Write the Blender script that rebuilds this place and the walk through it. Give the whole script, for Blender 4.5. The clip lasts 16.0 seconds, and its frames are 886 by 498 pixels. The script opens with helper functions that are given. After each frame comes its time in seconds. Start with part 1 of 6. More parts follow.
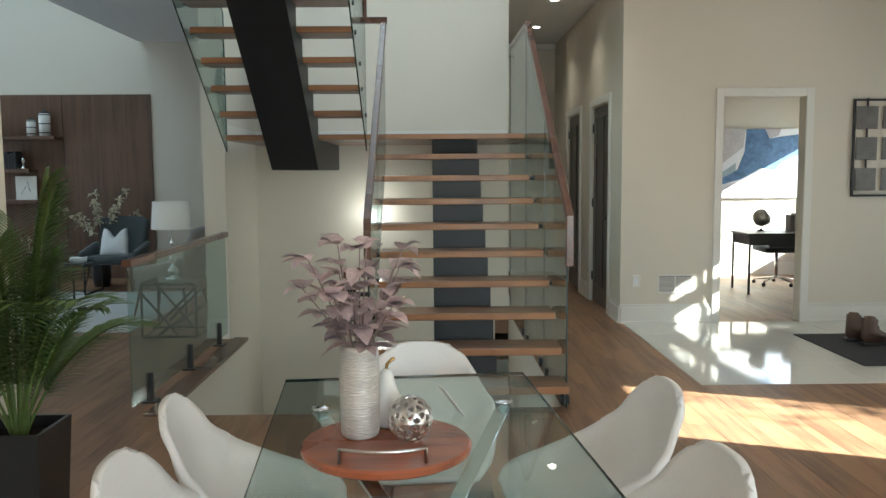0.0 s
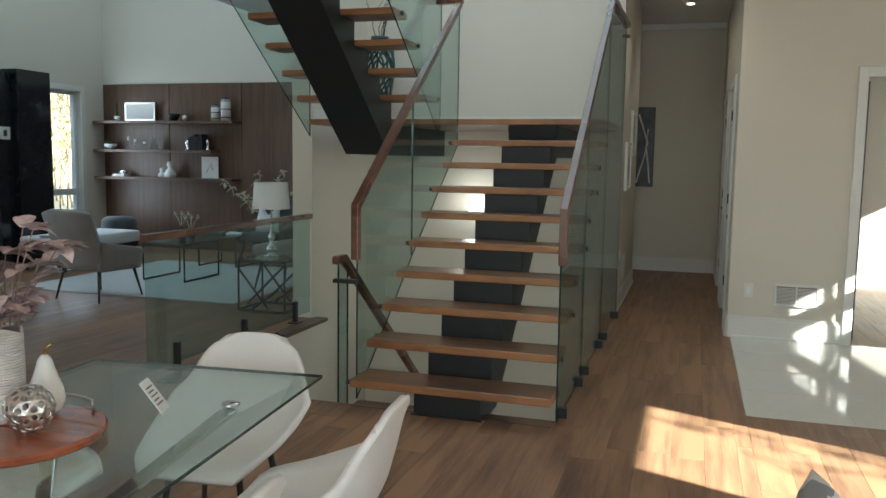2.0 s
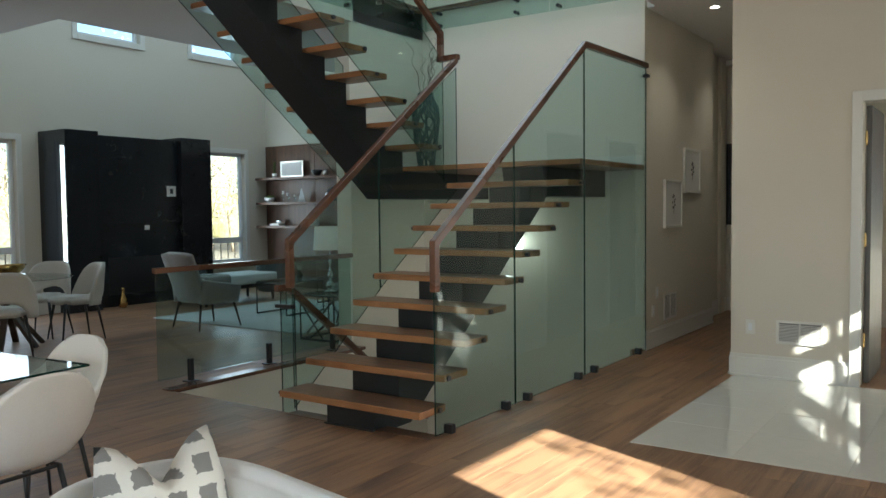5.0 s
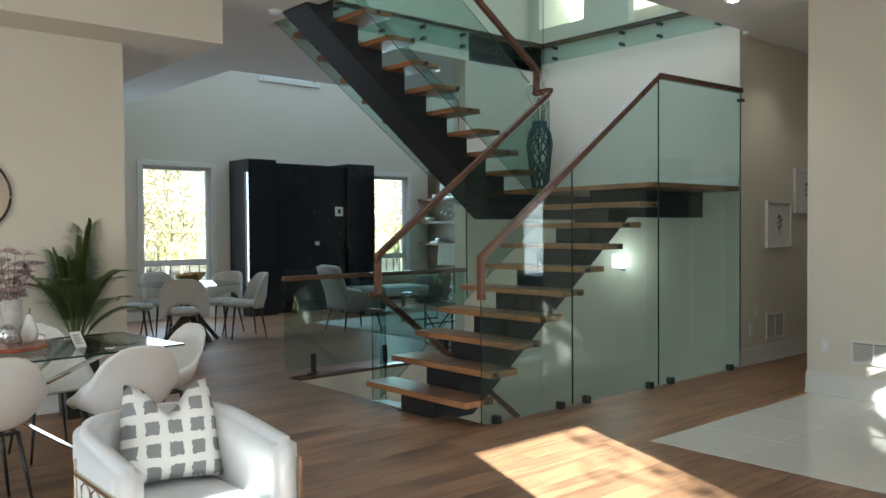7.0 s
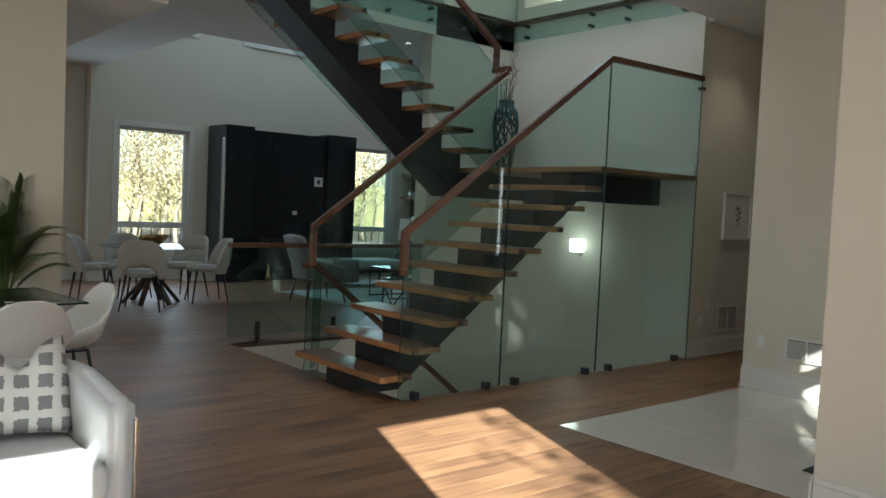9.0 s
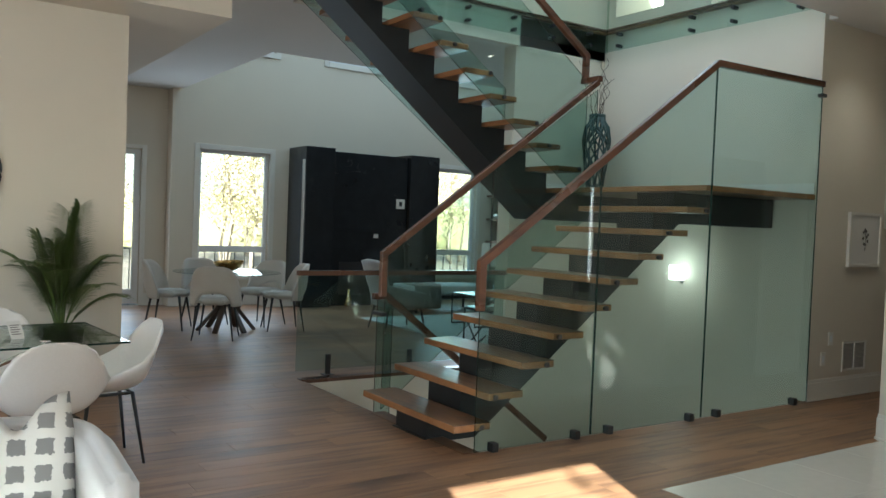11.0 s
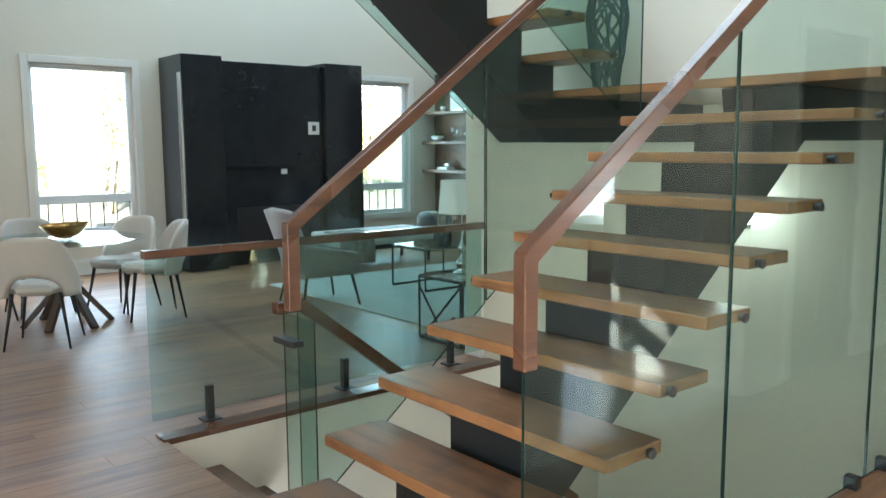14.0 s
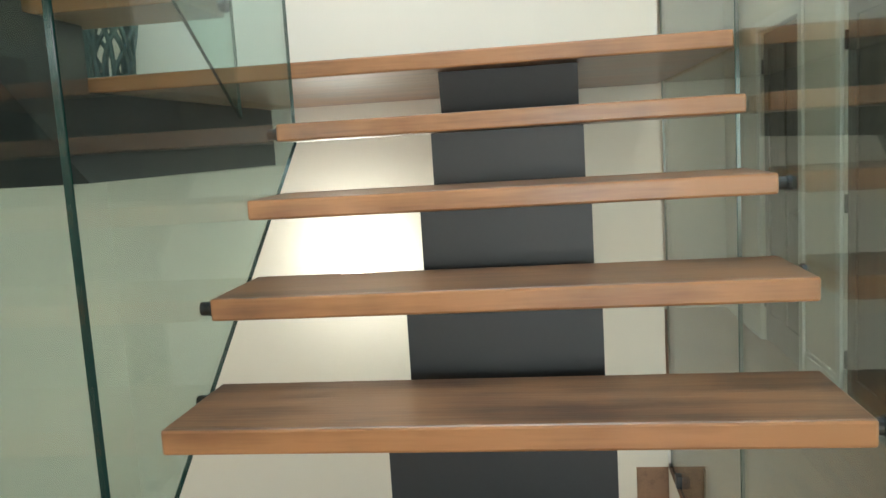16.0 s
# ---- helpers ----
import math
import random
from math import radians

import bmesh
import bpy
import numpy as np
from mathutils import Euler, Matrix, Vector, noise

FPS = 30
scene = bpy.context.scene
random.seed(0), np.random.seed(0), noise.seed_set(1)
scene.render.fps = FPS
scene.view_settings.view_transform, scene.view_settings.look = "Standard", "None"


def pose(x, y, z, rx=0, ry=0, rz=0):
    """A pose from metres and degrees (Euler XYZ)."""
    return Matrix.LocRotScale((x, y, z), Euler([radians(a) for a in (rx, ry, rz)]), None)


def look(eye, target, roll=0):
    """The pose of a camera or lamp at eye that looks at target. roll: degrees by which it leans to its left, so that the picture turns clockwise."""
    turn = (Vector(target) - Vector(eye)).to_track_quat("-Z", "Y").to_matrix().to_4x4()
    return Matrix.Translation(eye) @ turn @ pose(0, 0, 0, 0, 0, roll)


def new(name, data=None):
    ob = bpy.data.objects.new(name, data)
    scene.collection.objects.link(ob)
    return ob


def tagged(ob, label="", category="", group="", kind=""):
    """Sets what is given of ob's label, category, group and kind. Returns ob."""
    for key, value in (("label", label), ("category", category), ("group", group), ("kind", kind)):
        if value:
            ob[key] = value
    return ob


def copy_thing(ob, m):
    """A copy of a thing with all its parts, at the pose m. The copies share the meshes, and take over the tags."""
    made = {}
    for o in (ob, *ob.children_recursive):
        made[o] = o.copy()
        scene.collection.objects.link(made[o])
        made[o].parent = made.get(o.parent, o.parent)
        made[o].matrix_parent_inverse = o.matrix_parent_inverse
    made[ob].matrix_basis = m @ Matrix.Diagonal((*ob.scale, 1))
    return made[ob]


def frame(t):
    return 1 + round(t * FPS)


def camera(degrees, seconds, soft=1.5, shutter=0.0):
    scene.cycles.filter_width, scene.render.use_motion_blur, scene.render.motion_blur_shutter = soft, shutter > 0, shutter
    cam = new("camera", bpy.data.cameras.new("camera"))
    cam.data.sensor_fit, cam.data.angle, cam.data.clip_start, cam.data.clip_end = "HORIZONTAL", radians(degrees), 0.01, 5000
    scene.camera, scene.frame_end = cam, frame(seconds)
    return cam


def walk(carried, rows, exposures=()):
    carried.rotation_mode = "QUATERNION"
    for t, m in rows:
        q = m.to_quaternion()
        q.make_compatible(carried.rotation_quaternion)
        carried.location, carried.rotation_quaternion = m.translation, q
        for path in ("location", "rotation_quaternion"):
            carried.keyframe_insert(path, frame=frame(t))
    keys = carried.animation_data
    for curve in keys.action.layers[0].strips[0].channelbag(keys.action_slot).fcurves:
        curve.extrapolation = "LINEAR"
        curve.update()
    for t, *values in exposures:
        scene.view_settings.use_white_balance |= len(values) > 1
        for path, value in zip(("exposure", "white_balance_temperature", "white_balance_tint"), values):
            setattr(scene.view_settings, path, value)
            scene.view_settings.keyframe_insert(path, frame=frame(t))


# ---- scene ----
EXPOSURES = [(0.0, 1.32, 5600, 0), (1.0, 1.05, 5600, 0), (2.5, 1.06, 5600, 0), (3.5, 1.04, 5700, 0), (6.0, 0.92, 5550, 0), (6.5, 1.15, 5500, 0), (7.5, 1.05, 5450, 0), (8.0, 0.6, 5600, 1), (8.5, 0.35, 5650, 1), (9.0, 0.48, 5600, 1), (9.5, 0.72, 5450, 0), (12.0, 1.25, 5550, 0), (12.5, 1.45, 5550, 0), (13.0, 1.9, 5550, 0), (13.5, 1.95, 5550, 0), (14.0, 2.25, 5500, 0), (14.5, 2.6, 5550, 2), (15.0, 2.65, 5550, 2), (15.5, 2.6, 5650, 2), (16.0, 2.38, 5850, 2)]
cam = camera(57.3, 16.0)
PATH = [
    (0, (0.096, -0.1, 1.506), (0.125, 1.891, 1.319), -0.4),
    (0.5, (0.418, 0.038, 1.513), (0.401, 2.029, 1.318), -0.1),
    (1, (0.84, 0.126, 1.513), (0.742, 2.11, 1.278), 1.7),
    (1.5, (1.173, 0.272, 1.46), (0.818, 2.222, 1.193), 2.6),
    (2, (1.641, 0.419, 1.494), (1.056, 2.319, 1.278), 0.9),
    (2.5, (1.892, 0.545, 1.503), (1.248, 2.434, 1.371), -0.1),
    (3, (2.286, 0.612, 1.488), (1.484, 2.439, 1.355), -1.4),
    (3.5, (2.524, 0.688, 1.484), (1.699, 2.504, 1.348), -1.4),
    (3.7, (2.66, 0.722, 1.45), (1.815, 2.53, 1.32), -1.1),
    (5.8, (4.504, 0.828, 1.433), (3.191, 2.333, 1.334), -1.0),
    (6, (4.632, 0.825, 1.452), (3.287, 2.303, 1.353), -1.0),
    (6.5, (4.956, 0.817, 1.448), (3.568, 2.256, 1.394), -0.4),
    (7, (5.184, 0.879, 1.432), (3.677, 2.192, 1.384), -0.4),
    (7.5, (5.438, 0.951, 1.435), (3.881, 2.205, 1.39), 0.1),
    (8, (5.562, 1.061, 1.422), (3.993, 2.299, 1.338), 0.8),
    (8.5, (5.609, 1.197, 1.432), (4.095, 2.499, 1.328), 1.9),
    (9, (5.557, 1.386, 1.423), (4.033, 2.678, 1.32), 2.6),
    (9.5, (5.499, 1.581, 1.438), (3.881, 2.754, 1.36), 2.3),
    (9.7, (5.476, 1.645, 1.442), (3.799, 2.733, 1.395), 2.3),
    (11.8, (4.623, 2.073, 1.491), (3.023, 3.268, 1.387), 2.3),
    (12, (4.487, 2.17, 1.497), (2.905, 3.388, 1.384), 2.4),
    (12.5, (4.107, 2.512, 1.478), (2.51, 3.711, 1.367), 2.2),
    (13, (3.672, 2.941, 1.521), (2.061, 4.122, 1.413), 1.3),
    (13.5, (3.086, 3.171, 1.496), (1.495, 4.377, 1.373), 1.6),
    (14, (2.443, 3.404, 1.515), (0.918, 4.674, 1.265), -0.3),
    (14.5, (1.777, 3.632, 1.481), (0.432, 5.074, 1.149), -1.6),
    (15, (1.177, 4.039, 1.44), (0.103, 5.712, 1.222), -2.6),
    (15.5, (0.739, 4.358, 1.529), (0.153, 6.255, 1.284), -4.9),
    (16, (0.418, 4.797, 1.589), (0.155, 6.763, 1.334), -3.5),
]
walk(cam, [(t, look(eye, target, roll)) for t, eye, target, roll in PATH], EXPOSURES)

# ---- world and light ----
SUN_EL, SUN_DIR = 27.0, (-1.0, 0.4)      # the sun shines in from the front of the house
world = bpy.data.worlds.new("sky")
scene.world = world
world.use_nodes = True
wn = world.node_tree.nodes
sky = wn.new("ShaderNodeTexSky")
sky.sky_type, sky.sun_disc = "NISHITA", False
sky.sun_elevation = radians(SUN_EL)
sky.sun_rotation = math.atan2(-SUN_DIR[0], -SUN_DIR[1])
world.node_tree.links.new(sky.outputs[0], wn["Background"].inputs[0])
wn["Background"].inputs[1].default_value = 0.15
sd = Vector((SUN_DIR[0], SUN_DIR[1], -math.tan(radians(SUN_EL)) * math.hypot(*SUN_DIR)))
sun = new("sun", bpy.data.lights.new("sun", "SUN"))
sun.data.energy, sun.data.angle, sun.data.color = 21.0, radians(0.5), (1.0, 0.92, 0.78)
sun.matrix_world = Matrix.Translation((8, 3, 8)) @ sd.to_track_quat("-Z", "Y").to_matrix().to_4x4()


def area(x, y, z, direction, w, h, watts, colour=(1, 1, 1)):
    o = new("fill_light", bpy.data.lights.new("fill_light", "AREA"))
    o.data.shape, o.data.size, o.data.size_y, o.data.energy, o.data.color = "RECTANGLE", w, h, watts, colour
    o.matrix_world = Matrix.Translation((x, y, z)) @ Vector(direction).to_track_quat("-Z", "Y").to_matrix().to_4x4()
    return o


DAY = (0.86, 0.93, 1.0)
# added area fills; this one stands in an unseen south opening
area(2.2, -3.1, 1.4, (0, 1, 0), 4.0, 2.0, 54, (0.98, 0.97, 0.95))
area(5.68, 3.2, 1.35, (-1, 0, 0), 1.1, 1.9, 8, (1.0, 0.96, 0.9))
# fill added inside the solid front door to brighten the foyer
area(5.68, 6.55, 1.3, (-1, 0, 0), 1.0, 2.0, 7, (1.0, 0.96, 0.9))
# fills at the office, west and patio openings, standing in for daylight
area(5.68, 10.92, 1.4, (-1, -0.5, 0), 0.8, 1.4, 9, (1.0, 0.97, 0.93))
area(-7.72, 6.41, 1.5, (1, 0, 0), 1.2, 1.9, 12, DAY)
area(-7.72, 10.78, 1.5, (1, 0, 0), 0.95, 1.9, 11, DAY)
area(-7.95, 4.62, 1.3, (1, 0, 0), 0.5, 2.1, 6, DAY)
# overhead fills with no lamp there: great room, stairwell, kitchen side
area(-5.9, 8.6, 5.8, (0, 0, -1), 3.4, 5.6, 38, (0.76, 0.90, 1.0))
area(-0.4, 6.7, 6.1, (0, 0, -1), 4.5, 5.5, 76, (0.85, 0.95, 1.0))
area(-5.0, -1.5, 2.9, (0, 0, -1), 3.5, 3.0, 40, (1.0, 0.96, 0.9))

# unseen fill added to brighten the basement stairwell
area(-0.3, 4.96, -1.3, (0, 1, -0.15), 2.2, 1.6, 10, (1.0, 0.96, 0.9))

# ---- materials ----
def mat(name, colour, rough=0.6, metal=0.0, vary=0.08, scale=3.0, fine=60.0, bump=0.05, stretch=(1, 1, 1), spec=0.5, coat=0.0, per=0.0, sheen=0.0):
    """Principled surface with variation at two scales, along stretch, and a shade of its own per object."""
    m = bpy.data.materials.new(name)
    m.use_nodes = True
    n, l = m.node_tree.nodes, m.node_tree.links
    p = n["Principled BSDF"]
    p.inputs["Roughness"].default_value, p.inputs["Metallic"].default_value = rough, metal
    p.inputs["Specular IOR Level"].default_value = spec
    p.inputs["Coat Weight"].default_value = coat
    p.inputs["Sheen Weight"].default_value = sheen
    tc, mp = n.new("ShaderNodeTexCoord"), n.new("ShaderNodeMapping")
    mp.inputs["Scale"].default_value = stretch
    l.new(tc.outputs["Object"], mp.inputs[0])
    big, small = n.new("ShaderNodeTexNoise"), n.new("ShaderNodeTexNoise")
    big.inputs["Scale"].default_value, small.inputs["Scale"].default_value = scale, fine
    big.inputs["Detail"].default_value = 3
    l.new(mp.outputs[0], big.inputs["Vector"])
    l.new(mp.outputs[0], small.inputs["Vector"])
    add = n.new("ShaderNodeMath")
    add.operation = "ADD"
    l.new(big.outputs["Fac"], add.inputs[0])
    l.new(small.outputs["Fac"], add.inputs[1])
    mr = n.new("ShaderNodeMapRange")
    mr.inputs[1].default_value, mr.inputs[2].default_value = 0.6, 1.4
    mr.inputs[3].default_value, mr.inputs[4].default_value = 1 - vary, 1 + vary
    l.new(add.outputs[0], mr.inputs[0])
    fac = mr.outputs[0]
    if per:
        oi, r2, mu = n.new("ShaderNodeObjectInfo"), n.new("ShaderNodeMapRange"), n.new("ShaderNodeMath")
        r2.inputs[3].default_value, r2.inputs[4].default_value = 1 - per, 1 + per
        mu.operation = "MULTIPLY"
        l.new(oi.outputs["Random"], r2.inputs[0])
        l.new(r2.outputs[0], mu.inputs[0])
        l.new(fac, mu.inputs[1])
        fac = mu.outputs[0]
    mix = n.new("ShaderNodeVectorMath")
    mix.operation = "SCALE"
    mix.inputs[0].default_value = colour
    l.new(fac, mix.inputs["Scale"])
    l.new(mix.outputs[0], p.inputs["Base Color"])
    if bump:
        b = n.new("ShaderNodeBump")
        b.inputs["Strength"].default_value, b.inputs["Distance"].default_value = bump, 0.01
        l.new(small.outputs["Fac"], b.inputs["Height"])
        l.new(b.outputs[0], p.inputs["Normal"])
    return m


def wood(name, light, dark, rough=0.3, axis="y", coat=0.2, per=0.15, grain=1.0, island=False, blotch=0.5):
    """Wood with streaks along an axis."""
    m = bpy.data.materials.new(name)
    m.use_nodes = True
    n, l = m.node_tree.nodes, m.node_tree.links
    p = n["Principled BSDF"]
    tc, mp = n.new("ShaderNodeTexCoord"), n.new("ShaderNodeMapping")
    mp.inputs["Scale"].default_value = {"x": (1.2, 18, 18), "y": (18, 1.2, 18), "z": (18, 18, 1.2)}[axis]
    l.new(tc.outputs["Object"], mp.inputs[0])
    oi = n.new("ShaderNodeNewGeometry" if island else "ShaderNodeObjectInfo")
    own = oi.outputs["Random Per Island" if island else "Random"]
    sc = n.new("ShaderNodeVectorMath")
    sc.operation = "SCALE"
    sc.inputs[0].default_value = (31, 17, 23)
    l.new(own, sc.inputs["Scale"])
    l.new(sc.outputs[0], mp.inputs["Location"])
    w, f, big = n.new("ShaderNodeTexNoise"), n.new("ShaderNodeTexNoise"), n.new("ShaderNodeTexNoise")
    w.inputs["Scale"].default_value, w.inputs["Detail"].default_value, w.inputs["Distortion"].default_value = 1.0 * grain, 5, 0.0
    f.inputs["Scale"].default_value, f.inputs["Detail"].default_value = 7, 4
    big.inputs["Scale"].default_value = 1.3 if blotch < 1 else 3.2
    big.inputs["Detail"].default_value = 2 if blotch < 1 else 4
    l.new(mp.outputs[0], w.inputs["Vector"])
    l.new(mp.outputs[0], f.inputs["Vector"])
    l.new(tc.outputs["Object"], big.inputs["Vector"])
    a1, a2 = n.new("ShaderNodeMath"), n.new("ShaderNodeMath")
    a1.operation = a2.operation = "MULTIPLY_ADD"
    a1.inputs[1].default_value, a2.inputs[1].default_value = 0.35, blotch
    l.new(f.outputs["Fac"], a1.inputs[0])
    l.new(w.outputs["Fac"], a1.inputs[2])
    l.new(big.outputs["Fac"], a2.inputs[0])
    l.new(a1.outputs[0], a2.inputs[2])
    ramp = n.new("ShaderNodeValToRGB")
    mid = 0.675 + blotch * 0.5
    ramp.color_ramp.elements[0].position, ramp.color_ramp.elements[1].position = 0.0, 1.0
    a3 = n.new("ShaderNodeMapRange")
    a3.inputs[1].default_value, a3.inputs[2].default_value = mid - 0.31, mid + 0.12
    l.new(a2.outputs[0], a3.inputs[0])
    ramp.color_ramp.elements[0].color, ramp.color_ramp.elements[1].color = (*dark, 1), (*light, 1)
    l.new(a3.outputs[0], ramp.inputs[0])
    r2 = n.new("ShaderNodeMapRange")
    r2.inputs[3].default_value, r2.inputs[4].default_value = 1 - per, 1 + per
    l.new(own, r2.inputs[0])
    mu = n.new("ShaderNodeVectorMath")
    mu.operation = "SCALE"
    l.new(ramp.outputs[0], mu.inputs[0])
    l.new(r2.outputs[0], mu.inputs["Scale"])
    l.new(mu.outputs[0], p.inputs["Base Color"])
    rr = n.new("ShaderNodeMapRange")
    rr.inputs[3].default_value, rr.inputs[4].default_value = rough - 0.06, rough + 0.12
    l.new(big.outputs["Fac"], rr.inputs[0])
    l.new(rr.outputs[0], p.inputs["Roughness"])
    p.inputs["Coat Weight"].default_value = coat
    p.inputs["Coat Roughness"].default_value = 0.15
    b = n.new("ShaderNodeBump")
    b.inputs["Strength"].default_value, b.inputs["Distance"].default_value = 0.12, 0.004
    l.new(f.outputs["Fac"], b.inputs["Height"])
    l.new(b.outputs[0], p.inputs["Normal"])
    return m


def glass(name, tint, rough=0.0, mixin=0.12):
    """Thin clear sheet: passes light straight, reflects by Fresnel."""
    m = bpy.data.materials.new(name)
    m.use_nodes = True
    n, l = m.node_tree.nodes, m.node_tree.links
    n.remove(n["Principled BSDF"])
    out = n["Material Output"]
    tr, gl, mx = n.new("ShaderNodeBsdfTransparent"), n.new("ShaderNodeBsdfGlossy"), n.new("ShaderNodeMixShader")
    tr.inputs[0].default_value = (*tint, 1)
    gl.inputs["Roughness"].default_value = rough
    lw, pw, ml = n.new("ShaderNodeLayerWeight"), n.new("ShaderNodeMath"), n.new("ShaderNodeMath")
    lw.inputs[0].default_value = 0.5
    pw.operation, ml.operation = "POWER", "MULTIPLY_ADD"
    pw.inputs[1].default_value = 5
    ml.inputs[1].default_value, ml.inputs[2].default_value = 0.9, 0.045
    l.new(lw.outputs["Facing"], pw.inputs[0])
    l.new(pw.outputs[0], ml.inputs[0])
    l.new(ml.outputs[0], mx.inputs[0])
    l.new(tr.outputs[0], mx.inputs[1])
    l.new(gl.outputs[0], mx.inputs[2])
    l.new(mx.outputs[0], out.inputs[0])
    return m


def glow(name, colour, strength):
    m = bpy.data.materials.new(name)
    m.use_nodes = True
    p = m.node_tree.nodes["Principled BSDF"]
    p.inputs["Base Color"].default_value = (*colour, 1)
    p.inputs["Emission Color"].default_value = (*colour, 1)
    p.inputs["Emission Strength"].default_value = strength
    return m


M_WALL = mat("cream_wall", (0.67, 0.62, 0.53), 0.75, vary=0.02, scale=1.2, fine=220, bump=0.03, spec=0.3)
M_CEIL = mat("white_ceiling", (0.72, 0.71, 0.69), 0.85, vary=0.015, scale=1, fine=250, bump=0.04, spec=0.2)
M_TRIM = mat("white_trim", (0.72, 0.70, 0.65), 0.4, vary=0.02, scale=4, fine=80, bump=0.02)
M_OAK = wood("floor_oak", (0.285, 0.158, 0.083), (0.115, 0.060, 0.037), 0.42, "y", 0.0, 0.13, blotch=0.9)
M_OAKFAR = wood("floor_oak_far", (0.285, 0.158, 0.083), (0.115, 0.060, 0.037), 0.42, "y", 0.0, 0.13, island=True, blotch=0.9)
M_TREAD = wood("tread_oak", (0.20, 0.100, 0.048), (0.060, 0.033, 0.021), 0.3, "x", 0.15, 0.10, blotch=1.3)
# the tread oak again, with warm light on its edges put into the colour
M_NOSE_LIT = wood("tread_edge_oak_lit", (0.35, 0.165, 0.068), (0.17, 0.074, 0.031), 0.34, "x", 0.1, 0.10, blotch=1.1)
M_RAIL = wood("rail_wood", (0.132, 0.057, 0.031), (0.058, 0.027, 0.017), 0.25, "y", 0.3, 0.05)
M_WALNUT = wood("walnut", (0.135, 0.074, 0.045), (0.066, 0.037, 0.024), 0.4, "z", 0.05, 0.06)
M_STEEL = mat("dark_steel", (0.014, 0.016, 0.018), 0.45, vary=0.1, scale=2, fine=120, bump=0.0)
M_BLACK = mat("black_metal", (0.02, 0.02, 0.021), 0.35, vary=0.1, fine=90)
M_MARBLE = mat("black_marble", (0.015, 0.017, 0.020), 0.12, vary=0.25, scale=2, fine=7, bump=0.0)
def veins(m, colour, scale, width):
    """Thin pale veins over a stone material."""
    n, l = m.node_tree.nodes, m.node_tree.links
    p = n["Principled BSDF"]
    src = p.inputs["Base Color"].links[0].from_socket
    tc, no, a, b, mx = n.new("ShaderNodeTexCoord"), n.new("ShaderNodeTexNoise"), n.new("ShaderNodeMath"), n.new("ShaderNodeMath"), n.new("ShaderNodeMix")
    gate, cut_ = n.new("ShaderNodeTexNoise"), n.new("ShaderNodeMath")
    no.inputs["Scale"].default_value, no.inputs["Detail"].default_value, no.inputs["Distortion"].default_value = scale, 3, 1.2
    gate.inputs["Scale"].default_value = scale * 2.2
    a.operation, a.inputs[1].default_value = "SUBTRACT", 0.5
    b.operation = "ABSOLUTE"
    mr = n.new("ShaderNodeMapRange")
    mr.inputs[1].default_value, mr.inputs[2].default_value, mr.inputs[3].default_value, mr.inputs[4].default_value = 0.0, width, 1.0, 0.0
    cut_.operation, cut_.inputs[1].default_value = "GREATER_THAN", 0.60
    mu = n.new("ShaderNodeMath")
    mu.operation = "MULTIPLY"
    mx.data_type = "RGBA"
    l.new(tc.outputs["Object"], no.inputs["Vector"])
    l.new(tc.outputs["Object"], gate.inputs["Vector"])
    l.new(no.outputs["Fac"], a.inputs[0])
    l.new(a.outputs[0], b.inputs[0])
    l.new(b.outputs[0], mr.inputs[0])
    l.new(gate.outputs["Fac"], cut_.inputs[0])
    l.new(mr.outputs[0], mu.inputs[0])
    l.new(cut_.outputs[0], mu.inputs[1])
    l.new(mu.outputs[0], mx.inputs[0])
    l.new(src, mx.inputs[6])
    mx.inputs[7].default_value = (*colour, 1)
    l.new(mx.outputs[2], p.inputs["Base Color"])


veins(M_MARBLE, (0.07, 0.07, 0.07), 1.1, 0.004)
M_TILE = mat("glossy_tile", (0.62, 0.60, 0.54), 0.06, vary=0.03, scale=1.5, fine=15, bump=0.0, per=0.02)
M_GLASS = glass("guard_glass", (0.80, 0.888, 0.865))
M_EDGE = mat("glass_edge", (0.006, 0.032, 0.026), 0.12, vary=0.1, bump=0, spec=0.6)
M_TABLEGLASS = glass("table_glass", (0.90, 0.965, 0.95))
M_PANE = glass("window_pane", (0.97, 0.98, 0.98))
M_VINYL = mat("white_vinyl", (0.76, 0.78, 0.80), 0.35, vary=0.02, bump=0.01)
M_WHITEP = mat("white_shell", (0.74, 0.72, 0.70), 0.4, vary=0.03, scale=5, fine=90, bump=0.02)
M_TWINE = mat("silver_twine", (0.64, 0.61, 0.58), 0.42, 0.55, vary=0.15, scale=12, fine=90, bump=0.4, stretch=(1, 1, 4))
M_FAB = mat("white_boucle", (0.71, 0.72, 0.73), 0.9, vary=0.05, scale=8, fine=350, bump=0.25, sheen=0.3)
M_BOUCLE = mat("cream_boucle", (0.62, 0.59, 0.55), 0.9, vary=0.05, scale=8, fine=350, bump=0.25, sheen=0.3)
M_GREYFAB = mat("grey_fabric", (0.27, 0.25, 0.24), 0.9, vary=0.12, scale=7, fine=320, bump=0.3, sheen=0.3)
M_DARKFAB = mat("dark_grey_fabric", (0.055, 0.066, 0.070), 0.9, vary=0.12, scale=7, fine=320, bump=0.3, sheen=0.2)
M_CHROME = mat("chrome", (0.75, 0.75, 0.76), 0.08, 1.0, vary=0.03, bump=0.0)
M_SILVER = mat("hammered_silver", (0.62, 0.59, 0.56), 0.28, 1.0, vary=0.12, scale=6, fine=40, bump=0.2)
M_CHAMP = mat("champagne_metal", (0.58, 0.50, 0.40), 0.25, 1.0, vary=0.1)
